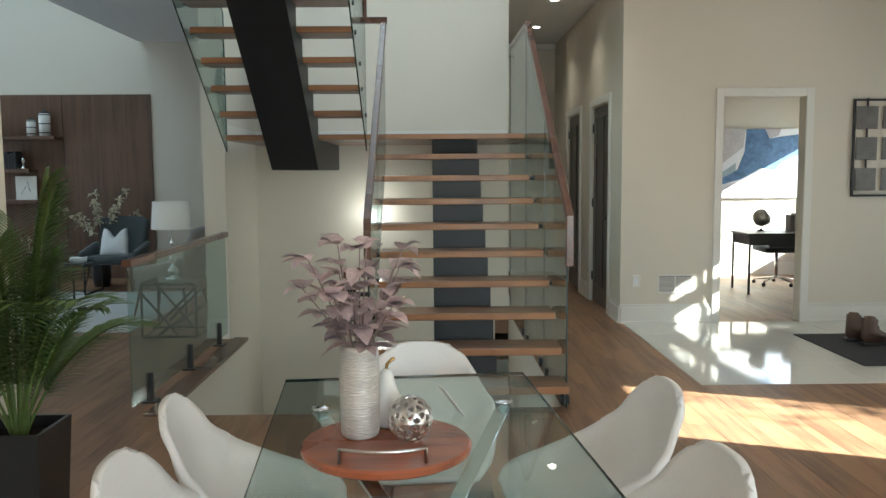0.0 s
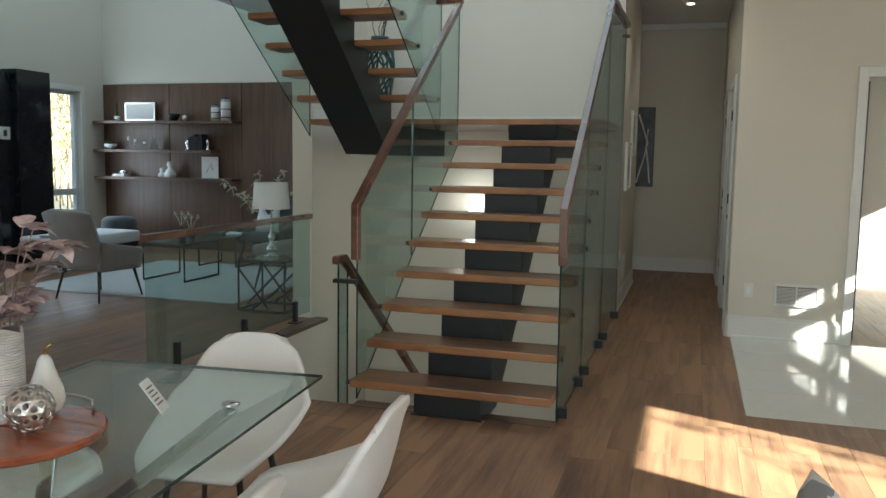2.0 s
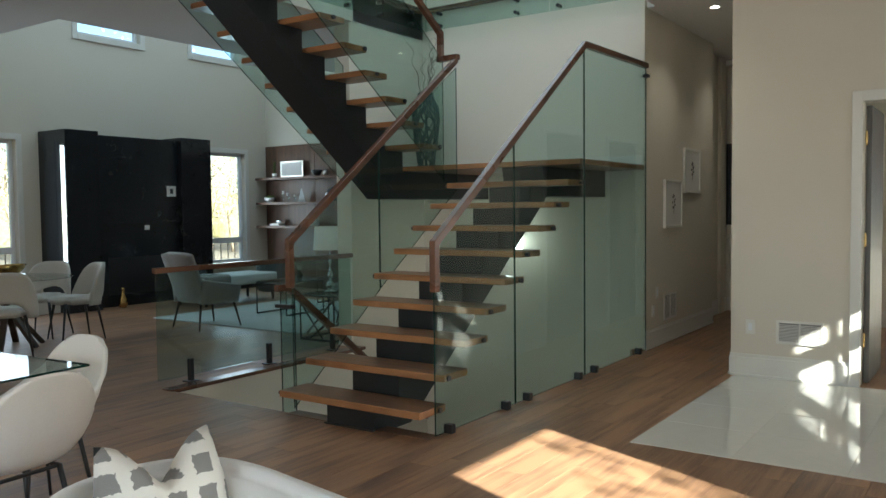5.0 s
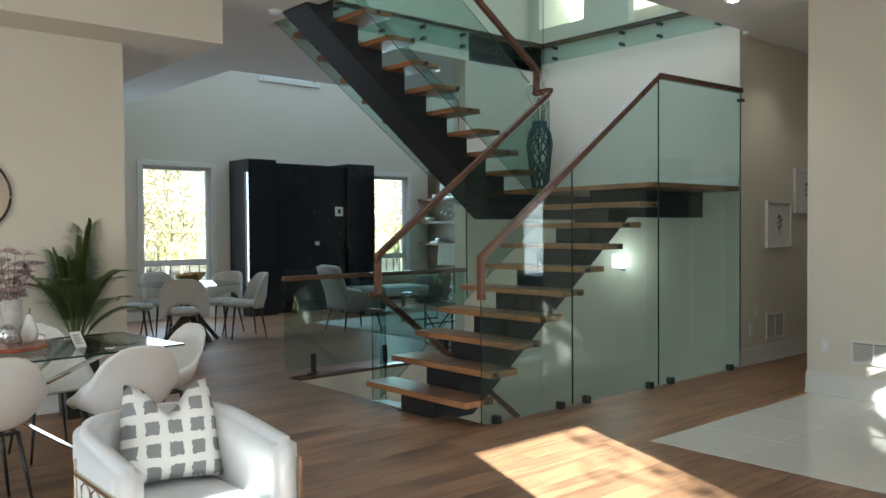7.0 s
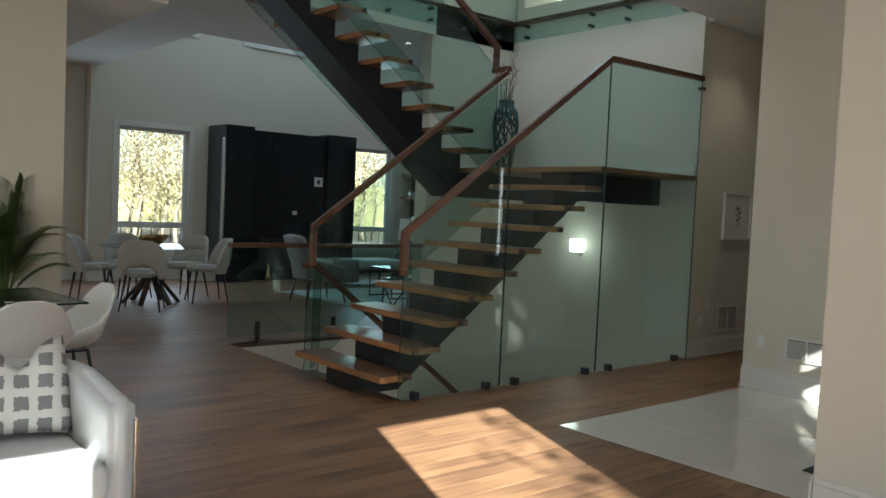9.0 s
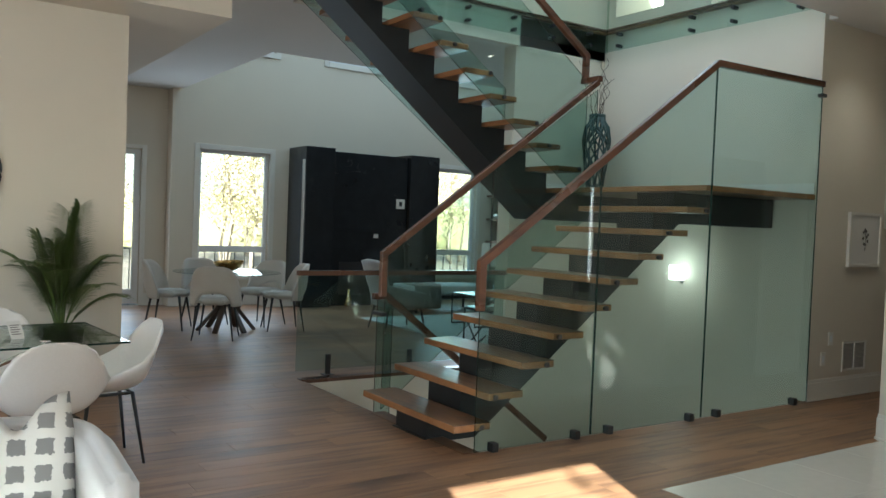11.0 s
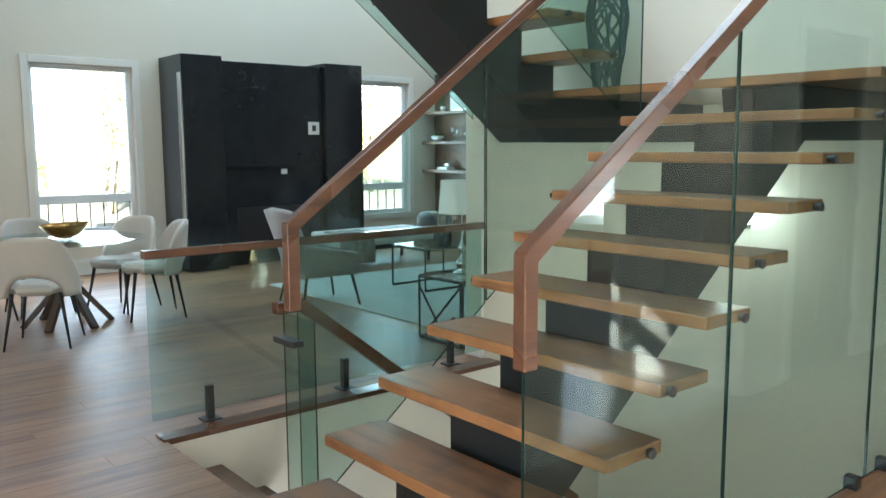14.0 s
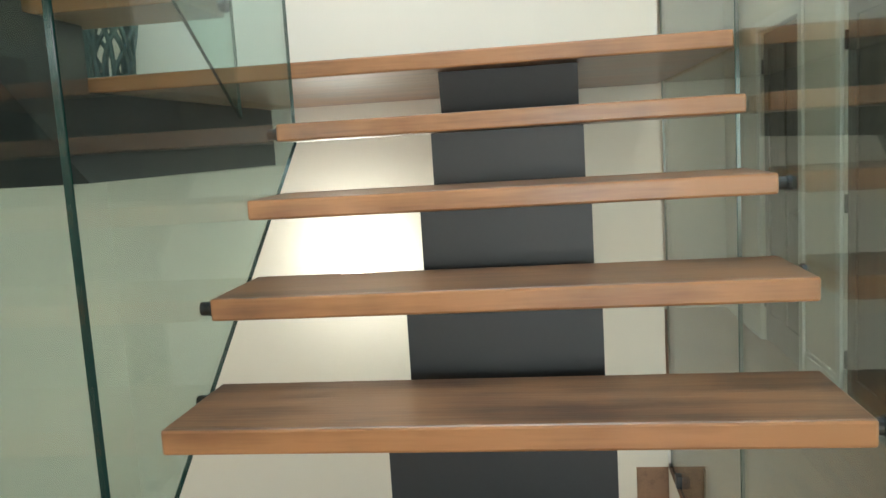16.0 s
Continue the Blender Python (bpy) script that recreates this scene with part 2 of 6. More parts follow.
M_GOLD = mat("brass", (0.55, 0.38, 0.15), 0.25, 1.0, vary=0.1)
M_BROWNLEG = wood("leg_wood", (0.065, 0.038, 0.027), (0.03, 0.02, 0.015), 0.4, "z", 0.1)
M_RUG = mat("pale_rug", (0.55, 0.55, 0.54), 0.95, vary=0.08, scale=3, fine=300, bump=0.4)
M_LEAF = mat("palm_leaf", (0.095, 0.14, 0.034), 0.45, vary=0.35, scale=3, fine=40, bump=0.05, per=0.2)
M_POT = mat("black_pot", (0.015, 0.015, 0.016), 0.3, vary=0.1)
M_SOIL = mat("soil", (0.03, 0.02, 0.014), 0.95, vary=0.4, fine=150, bump=0.6)
M_CERAM = mat("white_ceramic", (0.74, 0.73, 0.70), 0.2, vary=0.02)


# ---- helpers for things ----
def mesh_of(name, bm):
    me = bpy.data.meshes.new(name)
    bm.to_mesh(me)
    bm.free()
    return me


def part(name, bm, material, parent=None, label="", smooth=False, kind=""):
    ob = new(name, mesh_of(name, bm))
    ob.data.materials.append(material)
    if smooth:
        for f in ob.data.polygons:
            f.use_smooth = True
    if parent:
        ob.parent = parent
    return tagged(ob, label=label, kind=kind)


def thing(name, loc, label, category, group="", rz=0):
    ob = new(name)
    ob.location, ob.rotation_euler = loc, (0, 0, radians(rz))
    return tagged(ob, label, category, group)


def box(bm, x0, x1, y0, y1, z0, z1, bev=0.0):
    """A box between the given bounds, added to bm, its edges bevelled."""
    r = bmesh.ops.create_cube(bm, size=1, matrix=Matrix.Translation(((x0 + x1) / 2, (y0 + y1) / 2, (z0 + z1) / 2)) @ Matrix.Diagonal((x1 - x0, y1 - y0, z1 - z0, 1)))
    if bev:
        edges = list({e for v in r["verts"] for e in v.link_edges})
        bmesh.ops.bevel(bm, geom=edges, offset=bev, segments=2, affect="EDGES", profile=0.5)
    return bm


def boxes(*bounds, bev=0.0):
    bm = bmesh.new()
    for b in bounds:
        box(bm, *b, bev=bev)
    return bm


def tube(points, r, seg=10, r2=None, closed=False):
    """A round bar through points; r2: the radius at the far end."""
    bm = bmesh.new()
    pts = [Vector(p) for p in points]
    rings = []
    for i, p in enumerate(pts):
        a = pts[i - 1] if i or closed else p
        b = pts[(i + 1) % len(pts)] if i < len(pts) - 1 or closed else p
        d = (b - a).normalized()
        u = d.cross(Vector((0, 0, 1)))
        u = u.normalized() if u.length > 0.02 else d.cross(Vector((0, 1, 0))).normalized()
        v = d.cross(u)
        rr = r if r2 is None else r + (r2 - r) * i / (len(pts) - 1)
        rings.append([bm.verts.new(p + rr * (math.cos(t) * u + math.sin(t) * v)) for t in [2 * math.pi * k / seg for k in range(seg)]])
    n = len(rings)
    for i in range(n if closed else n - 1):
        for k in range(seg):
            bm.faces.new((rings[i][k], rings[i][(k + 1) % seg], rings[(i + 1) % n][(k + 1) % seg], rings[(i + 1) % n][k]))
    if not closed:
        bm.faces.new(rings[0][::-1])
        bm.faces.new(rings[-1])
    bmesh.ops.recalc_face_normals(bm, faces=bm.faces)
    return bm


def bar(points, w, h, side=(1, 0, 0)):
    """A rectangular bar through points in a plane, w across along side and h the other way."""
    bm = bmesh.new()
    pts, s = [Vector(p) for p in points], Vector(side)
    rings = []
    for i, p in enumerate(pts):
        d1 = (p - pts[i - 1]).normalized() if i else (pts[1] - p).normalized()
        d2 = (pts[i + 1] - p).normalized() if i < len(pts) - 1 else d1
        n1, n2 = s.cross(d1).normalized(), s.cross(d2).normalized()
        m = (n1 + n2).normalized()
        m = m / max(0.35, m.dot(n1))
        rings.append([bm.verts.new(p + a * s * w / 2 + b * m * h / 2) for a, b in ((-1, -1), (1, -1), (1, 1), (-1, 1))])
    for i in range(len(rings) - 1):
        for k in range(4):
            bm.faces.new((rings[i][k], rings[i][(k + 1) % 4], rings[i + 1][(k + 1) % 4], rings[i + 1][k]))
    bm.faces.new(rings[0][::-1])
    bm.faces.new(rings[-1])
    bmesh.ops.recalc_face_normals(bm, faces=bm.faces)
    bmesh.ops.bevel(bm, geom=list(bm.edges), offset=min(w, h) * 0.08, segments=1, affect="EDGES")
    return bm


def lathe(profile, seg=28, cap=True):
    """A body turned about z from (radius, height) pairs."""
    bm = bmesh.new()
    rings = [[bm.verts.new((r * math.cos(t), r * math.sin(t), z)) for t in [2 * math.pi * k / seg for k in range(seg)]] for r, z in profile]
    for a, b in zip(rings, rings[1:]):
        for k in range(seg):
            bm.faces.new((a[k], a[(k + 1) % seg], b[(k + 1) % seg], b[k]))
    if cap:
        bm.faces.new(rings[0][::-1])
        bm.faces.new(rings[-1])
    return bm


def prism(poly, axis, a0, a1):
    """A plate: a polygon in the other two axes, from a0 to a1 along axis."""
    bm = bmesh.new()
    def at(u, v, a):
        return {"x": (a, u, v), "y": (u, a, v), "z": (u, v, a)}[axis]
    lo, hi = [bm.verts.new(at(u, v, a0)) for u, v in poly], [bm.verts.new(at(u, v, a1)) for u, v in poly]
    n = len(poly)
    for k in range(n):
        bm.faces.new((lo[k], lo[(k + 1) % n], hi[(k + 1) % n], hi[k]))
    bm.faces.new(lo[::-1])
    bm.faces.new(hi)
    bmesh.ops.recalc_face_normals(bm, faces=bm.faces)
    return bm


def slab_with_holes(name, axis, p0, p1, a0, a1, b0, b1, holes, material, kind="structure"):
    """A wall or floor plate from p0 to p1 along axis, spread over a and b, with square holes (a0, a1, b0, b1) through it."""
    A = sorted({a0, a1, *[v for h in holes for v in h[:2] if a0 < v < a1]})
    B = sorted({b0, b1, *[v for h in holes for v in h[2:] if b0 < v < b1]})
    full = {}
    for i in range(len(A) - 1):
        for j in range(len(B) - 1):
            ca, cb = (A[i] + A[i + 1]) / 2, (B[j] + B[j + 1]) / 2
            full[i, j] = not any(h[0] < ca < h[1] and h[2] < cb < h[3] for h in holes)
    def at(a, b, p):
        return {"x": (p, a, b), "y": (a, p, b), "z": (a, b, p)}[axis]
    bm = bmesh.new()
    def quad(*v):
        bm.faces.new([bm.verts.new(at(*q)) for q in v])
    for (i, j), on in full.items():
        if not on:
            continue
        x0, x1, y0, y1 = A[i], A[i + 1], B[j], B[j + 1]
        quad((x0, y0, p0), (x1, y0, p0), (x1, y1, p0), (x0, y1, p0))
        quad((x0, y0, p1), (x1, y0, p1), (x1, y1, p1), (x0, y1, p1))
        for di, dj, q in ((-1, 0, (x0, y0, x0, y1)), (1, 0, (x1, y0, x1, y1)), (0, -1, (x0, y0, x1, y0)), (0, 1, (x0, y1, x1, y1))):
            if not full.get((i + di, j + dj), False):
                quad((q[0], q[1], p0), (q[2], q[3], p0), (q[2], q[3], p1), (q[0], q[1], p1))
    bmesh.ops.remove_doubles(bm, verts=bm.verts, dist=1e-5)
    bmesh.ops.recalc_face_normals(bm, faces=bm.faces)
    return part(name, bm, material, kind=kind)


# ---- structure ----
WX, WXD = -7.8, -8.05          # window wall; the patio stretch of it
YB = 11.8                      # far wall of the great room
CZ = 3.40                      # flat ceiling
UP = 3.72                      # upper floor
FX = 5.75                      # front wall
slab_with_holes("subfloor", "z", -0.25, -0.014, -8.2, 5.9, -3.2, 12.4, [(-1.70, 1.0, 4.85, 8.66), (-1.90, -1.69, 7.31, 8.66)], M_OAK)
slab_with_holes("wall_west", "x", WX - 0.2, WX, 5.36, 12.0, 0, 6.0,
                [(5.80, 6.975, 0.50, 2.50), (10.30, 11.245, 0.50, 2.50), (5.85, 7.02, 4.17, 4.52), (7.98, 9.08, 4.17, 4.52), (10.10, 11.15, 4.17, 4.52)], M_WALL)
part("wall_return", boxes((WXD - 0.2, WX - 0.2, 5.362, 5.5, 0, CZ)), M_WALL, kind="structure")
slab_with_holes("wall_patio", "x", WXD - 0.2, WXD, -3.2, 5.36, 0, CZ, [(4.26, 4.975, 0.0, 2.44)], M_WALL)
slab_with_holes("wall_north", "y", YB, YB + 0.2, WX, 0.78, 0, 6.0, [], M_WALL)
slab_with_holes("wall_stair_back", "y", 8.60, 8.72, -1.76, 0.78, -2.7, UP, [], M_WALL)
slab_with_holes("wall_stub", "x", -1.96, -1.76, 7.29, 8.72, -2.7, UP, [], M_WALL)
slab_with_holes("wall_well_side", "x", -1.76, -1.60, 4.90, 7.29, -2.7, -0.002, [], M_WALL)
slab_with_holes("wall_well_right", "x", 0.93, 1.05, 4.90, 8.60, -2.7, -0.002, [], M_WALL)
slab_with_holes("wall_well_front", "y", 4.78, 4.90, -1.76, 1.05, -2.7, -0.002, [], M_WALL)
slab_with_holes("basement_floor", "z", -2.85, -2.7, -1.96, 1.1, 4.7, 8.8, [], M_OAK)
slab_with_holes("wall_hall_left", "x", 0.78, 0.93, 8.60, 10.9, 0, UP, [], M_WALL)
slab_with_holes("wall_hall_jog", "x", 0.60, 0.74, 10.9, 12.2, 0, UP, [], M_WALL)
part("wall_jog_end", boxes((0.60, 0.778, 10.76, 10.898, 0, UP - 0.03)), M_WALL, kind="structure")
slab_with_holes("wall_hall_end", "y", 12.2, 12.35, 0.6, 2.12, 0, CZ, [], M_WALL)
slab_with_holes("wall_hall_right", "x", 1.97, 2.12, 8.0, 12.2, 0, CZ, [(8.40, 9.32, 0, 2.24), (10.05, 10.97, 0, 2.24)], M_WALL)
slab_with_holes("wall_office", "y", 7.86, 8.0, 1.97, FX, 0, CZ, [(2.957, 3.768, 0, 2.23)], M_WALL)
slab_with_holes("wall_kitchen", "x", -1.85, -1.69, -3.2, 3.34, 0, CZ, [], M_WALL)
slab_with_holes("wall_front", "x", FX, FX + 0.2, -3.2, 12.0, 0, CZ, [(2.60, 3.76, 0.35, 2.47), (5.95, 7.15, 0.05, 2.35), (10.50, 11.34, 0.6, 2.15), (0.2, 1.02, 0.35, 2.43)], M_WALL)
slab_with_holes("wall_foyer", "y", 5.33, 5.46, 3.78, FX, 0, CZ, [], M_WALL)
slab_with_holes("wall_south", "y", -3.35, -3.2, -8.2, FX + 0.2, 0, CZ, [(0.2, 4.2, 0.3, 2.4)], M_WALL)
slab_with_holes("wall_office_back", "y", 11.5, 11.65, 2.12, FX, 0, CZ, [], M_WALL)
slab_with_holes("ceiling", "z", CZ, UP - 0.02, -8.2, 5.95, -3.2, 12.4, [(WX - 0.1, -4.05, 5.48, YB + 0.1), (-1.76, 1.02, 4.75, 8.66)], M_CEIL)
slab_with_holes("ceiling_great_room", "z", 5.9, 6.05, WX - 0.2, -3.9, 5.3, 12.0, [], M_CEIL)
slab_with_holes("wall_void_south", "y", 5.36, 5.48, WX, -4.05, CZ + 0.33, 5.9, [], M_WALL)
slab_with_holes("wall_void_east", "x", -4.05, -3.93, 5.48, YB, CZ + 0.33, 5.9, [], M_WALL)
slab_with_holes("upper_floor", "z", UP - 0.02, UP, -3.9, 5.9, 3.4, 12.4, [(-1.70, 0.96, 4.81, 8.54)], M_OAK)
slab_with_holes("bulkhead", "z", 3.0, CZ, -4.6, -1.18, -3.2, 3.99, [], M_WALL)
slab_with_holes("wall_upper_north", "y", 10.6, 10.75, -3.9, 5.9, UP, 6.2, [(-3.6, -2.7, 4.6, 5.9), (-1.9, -1.2, 4.4, 5.9)], M_WALL)
slab_with_holes("wall_upper_west", "x", -3.93, -3.8, 3.4, 10.6, UP, 6.2, [(6.2, 7.4, 4.5, 5.9)], M_WALL)
slab_with_holes("wall_upper_east", "x", 3.2, 3.35, 3.4, 10.6, UP, 6.2, [], M_WALL)
slab_with_holes("wall_upper_south", "y", 3.25, 3.4, -3.9, 3.35, UP, 6.2, [(-1.5, 1.5, 4.6, 5.9)], M_WALL)
slab_with_holes("ceiling_upper", "z", 6.2, 6.3, -3.95, 3.4, 3.2, 10.8, [], M_CEIL)
slab_with_holes("tile_bed", "z", -0.008, 0.0, 2.0, FX, 5.49, 7.86, [], M_TILE)
slab_with_holes("ground", "z", -0.6, -0.45, -400, 400, -400, 400, [(-1.97, 1.2, 4.6, 8.9)], mat("lawn", (0.14, 0.125, 0.095), 0.9, vary=0.3, scale=0.5, fine=5))

# ---- stair ----
RISE, RUN, TD, TT = 0.185, 0.267, 0.285, 0.048
X0, X1, Y1 = -0.275, 0.925, 4.775
stair = thing("staircase", (0, Y1, 0), "open oak staircase with dark steel spine and glass guards", "staircase")
LY0, LY1, LZ = 7.11, 8.60, 1.85


def tread_mesh(w):
    return boxes((-w / 2, w / 2, 0, TD, -TT, 0), bev=0.006)


def tread_of(w):
    """Dark top and underside; front and end edges paler, warm light in the colour."""
    me = mesh_of("tread", tread_mesh(w))
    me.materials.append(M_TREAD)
    me.materials.append(M_NOSE_LIT)
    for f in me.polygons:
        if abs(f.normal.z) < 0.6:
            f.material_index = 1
    return me


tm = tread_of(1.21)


def tread(x, y, z, flip=False, me=None):
    o = new("tread", me or tm)
    o.parent = stair
    o.location = (x, y - Y1, z)
    if flip:
        o.rotation_euler.z = math.pi
    return o


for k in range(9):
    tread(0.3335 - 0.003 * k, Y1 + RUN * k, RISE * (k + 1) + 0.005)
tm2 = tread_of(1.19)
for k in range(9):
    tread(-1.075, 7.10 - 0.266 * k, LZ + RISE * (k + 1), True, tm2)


def on_stair(name, bm, m, label="", **kw):
    o = part(name, bm, m, stair, label, **kw)
    o.location = (0, -Y1, 0)
    return o


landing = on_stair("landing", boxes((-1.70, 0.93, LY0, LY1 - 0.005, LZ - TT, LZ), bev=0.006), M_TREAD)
# landing edges take the same paler colour for warm light
landing.data.materials.append(M_NOSE_LIT)
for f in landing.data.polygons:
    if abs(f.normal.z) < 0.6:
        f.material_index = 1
# spines: a saw-toothed plate box under each flight
def saw(y0, z0, run, n, depth, sgn):
    top = []
    for k in range(n):
        y = y0 + sgn * run * k
        top += [(y, z0 + RISE * k - TT), (y, z0 + RISE * (k + 1) - TT)]
    return top


t1 = [(Y1 + 0.07, -0.03)]
for k in range(9):
    y = Y1 + 0.07 + RUN * k
    t1 += [(y, RISE * (k + 1) - TT + 0.003), (y + RUN, RISE * (k + 1) - TT + 0.003)]
t1 += [(LY0 + 0.1, LZ - TT - 0.002), (8.59, LZ - TT - 0.002), (8.59, LZ - 0.31), (7.30, LZ - 0.31), (5.25, -0.03)]
on_stair("spine", prism(t1, "x", 0.112, 0.518), M_STEEL, "painted dark steel spine")
t2 = [(8.59, LZ - TT - 0.002), (7.02, LZ - TT - 0.002)]
for k in range(9):
    y = 7.02 - 0.266 * k
    t2 += [(y, LZ + RISE * (k + 1) - TT - 0.002), (y - 0.266, LZ + RISE * (k + 1) - TT - 0.002)]
t2 += [(4.62, UP - 0.10), (4.62, UP - 0.34), (6.97, LZ - 0.31), (8.59, LZ - 0.31)]
on_stair("spine", prism(t2, "x", -1.275, -0.875), M_STEEL, "painted dark steel spine")
# glass guards
GX, GP = 0.958, 0.946


def pane(poly, x, name="glass_pane", axis="x", t=0.010):
    o = on_stair(name, prism(poly, axis, x - t / 2, x + t / 2), M_GLASS, "clear greenish tempered glass")
    o.visible_shadow = False
    o.data.materials.append(M_EDGE)
    for f in o.data.polygons:
        if abs(f.normal.x) < 0.5:
            f.material_index = 1


def rail_z(y):
    return 1.225 + (y - 4.925) * (2.795 - 1.225) / (7.14 - 4.925) if y < 7.14 else 2.795 + (y - 7.14) * 0.015


for a, b in ((4.93, 5.945), (5.955, 7.145)):
    pane([(a, 0.01), (b, 0.01), (b, rail_z(b) - 0.02), (a, rail_z(a) - 0.02)], GP)
pane([(7.155, 0.01), (8.59, 0.01), (8.59, 2.79), (7.155, 2.775)], GP)
on_stair("handrail", bar([(GX, 4.925, 0.92), (GX, 4.925, 1.225), (GX, 7.14, 2.795), (GX, 8.58, 2.815)], 0.046, 0.052), M_RAIL, "dark stained wooden handrail")
LX = -0.30
pane([(4.95, 0.02), (5.94, 0.79), (5.94, rail_z(5.94) - 0.03), (4.95, rail_z(4.95) - 0.03)], LX)
pane([(5.95, 0.80), (7.09, 1.62), (7.09, rail_z(7.09) - 0.03), (5.95, rail_z(5.95) - 0.03)], LX)
on_stair("handrail", bar([(LX, 4.93, 0.89), (LX, 4.93, 1.215), (LX, 7.09, 2.80)], 0.046, 0.052), M_RAIL, "dark stained wooden handrail")
on_stair("handrail", bar([(-0.47, 7.09, 2.84), (-0.47, 7.09, 3.06), (-0.47, 4.75, 4.66)], 0.05, 0.055), M_RAIL, "dark stained wooden handrail")
on_stair("handrail", boxes((-0.50, -0.27, 7.06, 7.12, 2.80, 2.85), bev=0.004), M_RAIL, "dark stained wooden handrail")
for x in (-0.468, -1.695):
    pane([(7.12, 1.70), (7.12, 2.82 if x > -1 else 2.9), (4.72, 4.55), (4.72, 3.45)], x)

# ---- great room guard over the well ----
guard = thing("well_guard", (-1.78, 6.1, 0), "low glass guard with dark wooden handrail beside the stairwell", "railing")
part("glass_pane", boxes((-0.006, 0.006, -1.21, 1.17, 0.06, 0.94)), M_GLASS, guard).visible_shadow = False
part("handrail", boxes((-0.03, 0.03, -1.22, 1.19, 0.94, 0.985), bev=0.004), M_RAIL, guard)
for y in (5.214, 6.108, 6.983):
    part("post_clamp", boxes((-0.02, 0.02, y - 6.1 - 0.02, y - 6.1 + 0.02, 0.01, 0.20), (-0.05, 0.05, y - 6.1 - 0.05, y - 6.1 + 0.05, 0.002, 0.014), bev=0.003), M_BLACK, guard)
part("curb", boxes((0.06, 0.185, -1.22, 1.19, -0.02, 0.012), bev=0.004), M_RAIL, guard)

# ---- large things ----
unit = thing("fireplace_unit", (WX + 0.002, 8.5, 0), "tall glossy black marble fireplace wall unit", "fireplace")
part("body", boxes((0, 0.52, -0.668, 0.848, 0, 2.60), bev=0.004), M_MARBLE, unit)
part("tower", boxes((0, 0.70, -1.19, -0.67, 0, 2.635), bev=0.004), M_MARBLE, unit)
part("tower", boxes((0, 0.62, 0.85, 1.45, 0, 2.645), bev=0.004), M_MARBLE, unit)
panelled = thing("wall_panelling", (-5.87, YB, 0), "dark walnut wall panelling with grooves", "panelling")
for a, b in ((-7.79, -6.52), (-6.51, -5.20), (-5.19, -3.93)):
    part("panel", boxes((a + 5.87, b + 5.87, -0.03, -0.001, 0, 2.66), bev=0.003), M_WALNUT, panelled)
table = thing("dining_table", (0.08, 1.94, 0), "clear glass dining table on crossed chrome legs", "table", rz=5)
top = part("tabletop", boxes((-0.445, 0.445, -0.95, 0.95, 0.738, 0.75), bev=0.002), M_TABLEGLASS, table)
top.data.materials.append(M_EDGE)
for f in top.data.polygons:
    if abs(f.normal.z) < 0.5:
        f.material_index = 1

# ---- trim, windows and doors ----
def casing_window(name, x, y0, y1, z0, z1, split=None, out=-1):
    """A white vinyl window in a wall across x: casing on the room side, frame, panes."""
    w = tagged(new(name), kind="structure")
    w.location = (x, (y0 + y1) / 2, z0)
    h, W = z1 - z0, (y1 - y0) / 2
    c = 0.085
    part("casing", boxes((0.001, 0.022, -W - c, -W, -c, h + c), (0.001, 0.022, W, W + c, -c, h + c), (0.001, 0.026, -W, W, h, h + c), (0.001, 0.03, -W, W, -c, 0), bev=0.004), M_TRIM, w)
    f, d0, d1 = 0.055, -0.14, -0.08
    bars = [(d0, d1, -W, -W + f, 0, h), (d0, d1, W - f, W, 0, h), (d0, d1, -W + f, W - f, 0, f), (d0, d1, -W + f, W - f, h - f, h)]
    zs = [(f, h - f)]
    if split:
        bars.append((d0, d1, -W + f, W - f, split - z0 - 0.05, split - z0 + 0.05))
        zs = [(f, split - z0 - 0.05), (split - z0 + 0.05, h - f)]
    part("window_frame", boxes(*bars, bev=0.006), M_VINYL, w)
    for a, b in zs:
        part("pane", boxes((-0.115, -0.109, -W + f, W - f, a, b)), M_PANE, w).visible_shadow = False
    return w


casing_window("window_1", WX, 5.80, 6.975, 0.50, 2.50, 0.91)
casing_window("window_2", WX, 10.30, 11.245, 0.50, 2.50, 0.91)
casing_window("window_3", WX, 5.85, 7.02, 4.17, 4.52)
casing_window("window_4", WX, 7.98, 9.08, 4.17, 4.52)
casing_window("window_5", WX, 10.10, 11.15, 4.17, 4.52)

# patio door
d = tagged(new("door_1"), kind="structure")
d.location = (WXD, 4.6175, 0)
part("casing", boxes((0.001, 0.022, -0.43, -0.358, 0, 2.50), (0.001, 0.022, 0.358, 0.43, 0, 2.50), (0.001, 0.024, -0.358, 0.358, 2.44, 2.50), bev=0.004), M_TRIM, d)
part("door_leaf", boxes((-0.10, -0.055, -0.355, -0.25, 0.02, 2.43), (-0.10, -0.055, 0.26, 0.355, 0.02, 2.43), (-0.10, -0.055, -0.25, 0.26, 0.02, 0.25), (-0.10, -0.055, -0.25, 0.26, 2.35, 2.43), bev=0.006), M_VINYL, d)
part("pane", boxes((-0.08, -0.074, -0.25, 0.26, 0.25, 2.35)), M_PANE, d).visible_shadow = False
part("door_handle", boxes((-0.055, -0.03, -0.32, -0.285, 0.95, 1.06), (-0.035, -0.02, -0.31, -0.20, 1.0, 1.02), (-0.055, -0.03, -0.32, -0.285, 1.12, 1.17), bev=0.003), M_BLACK, d)


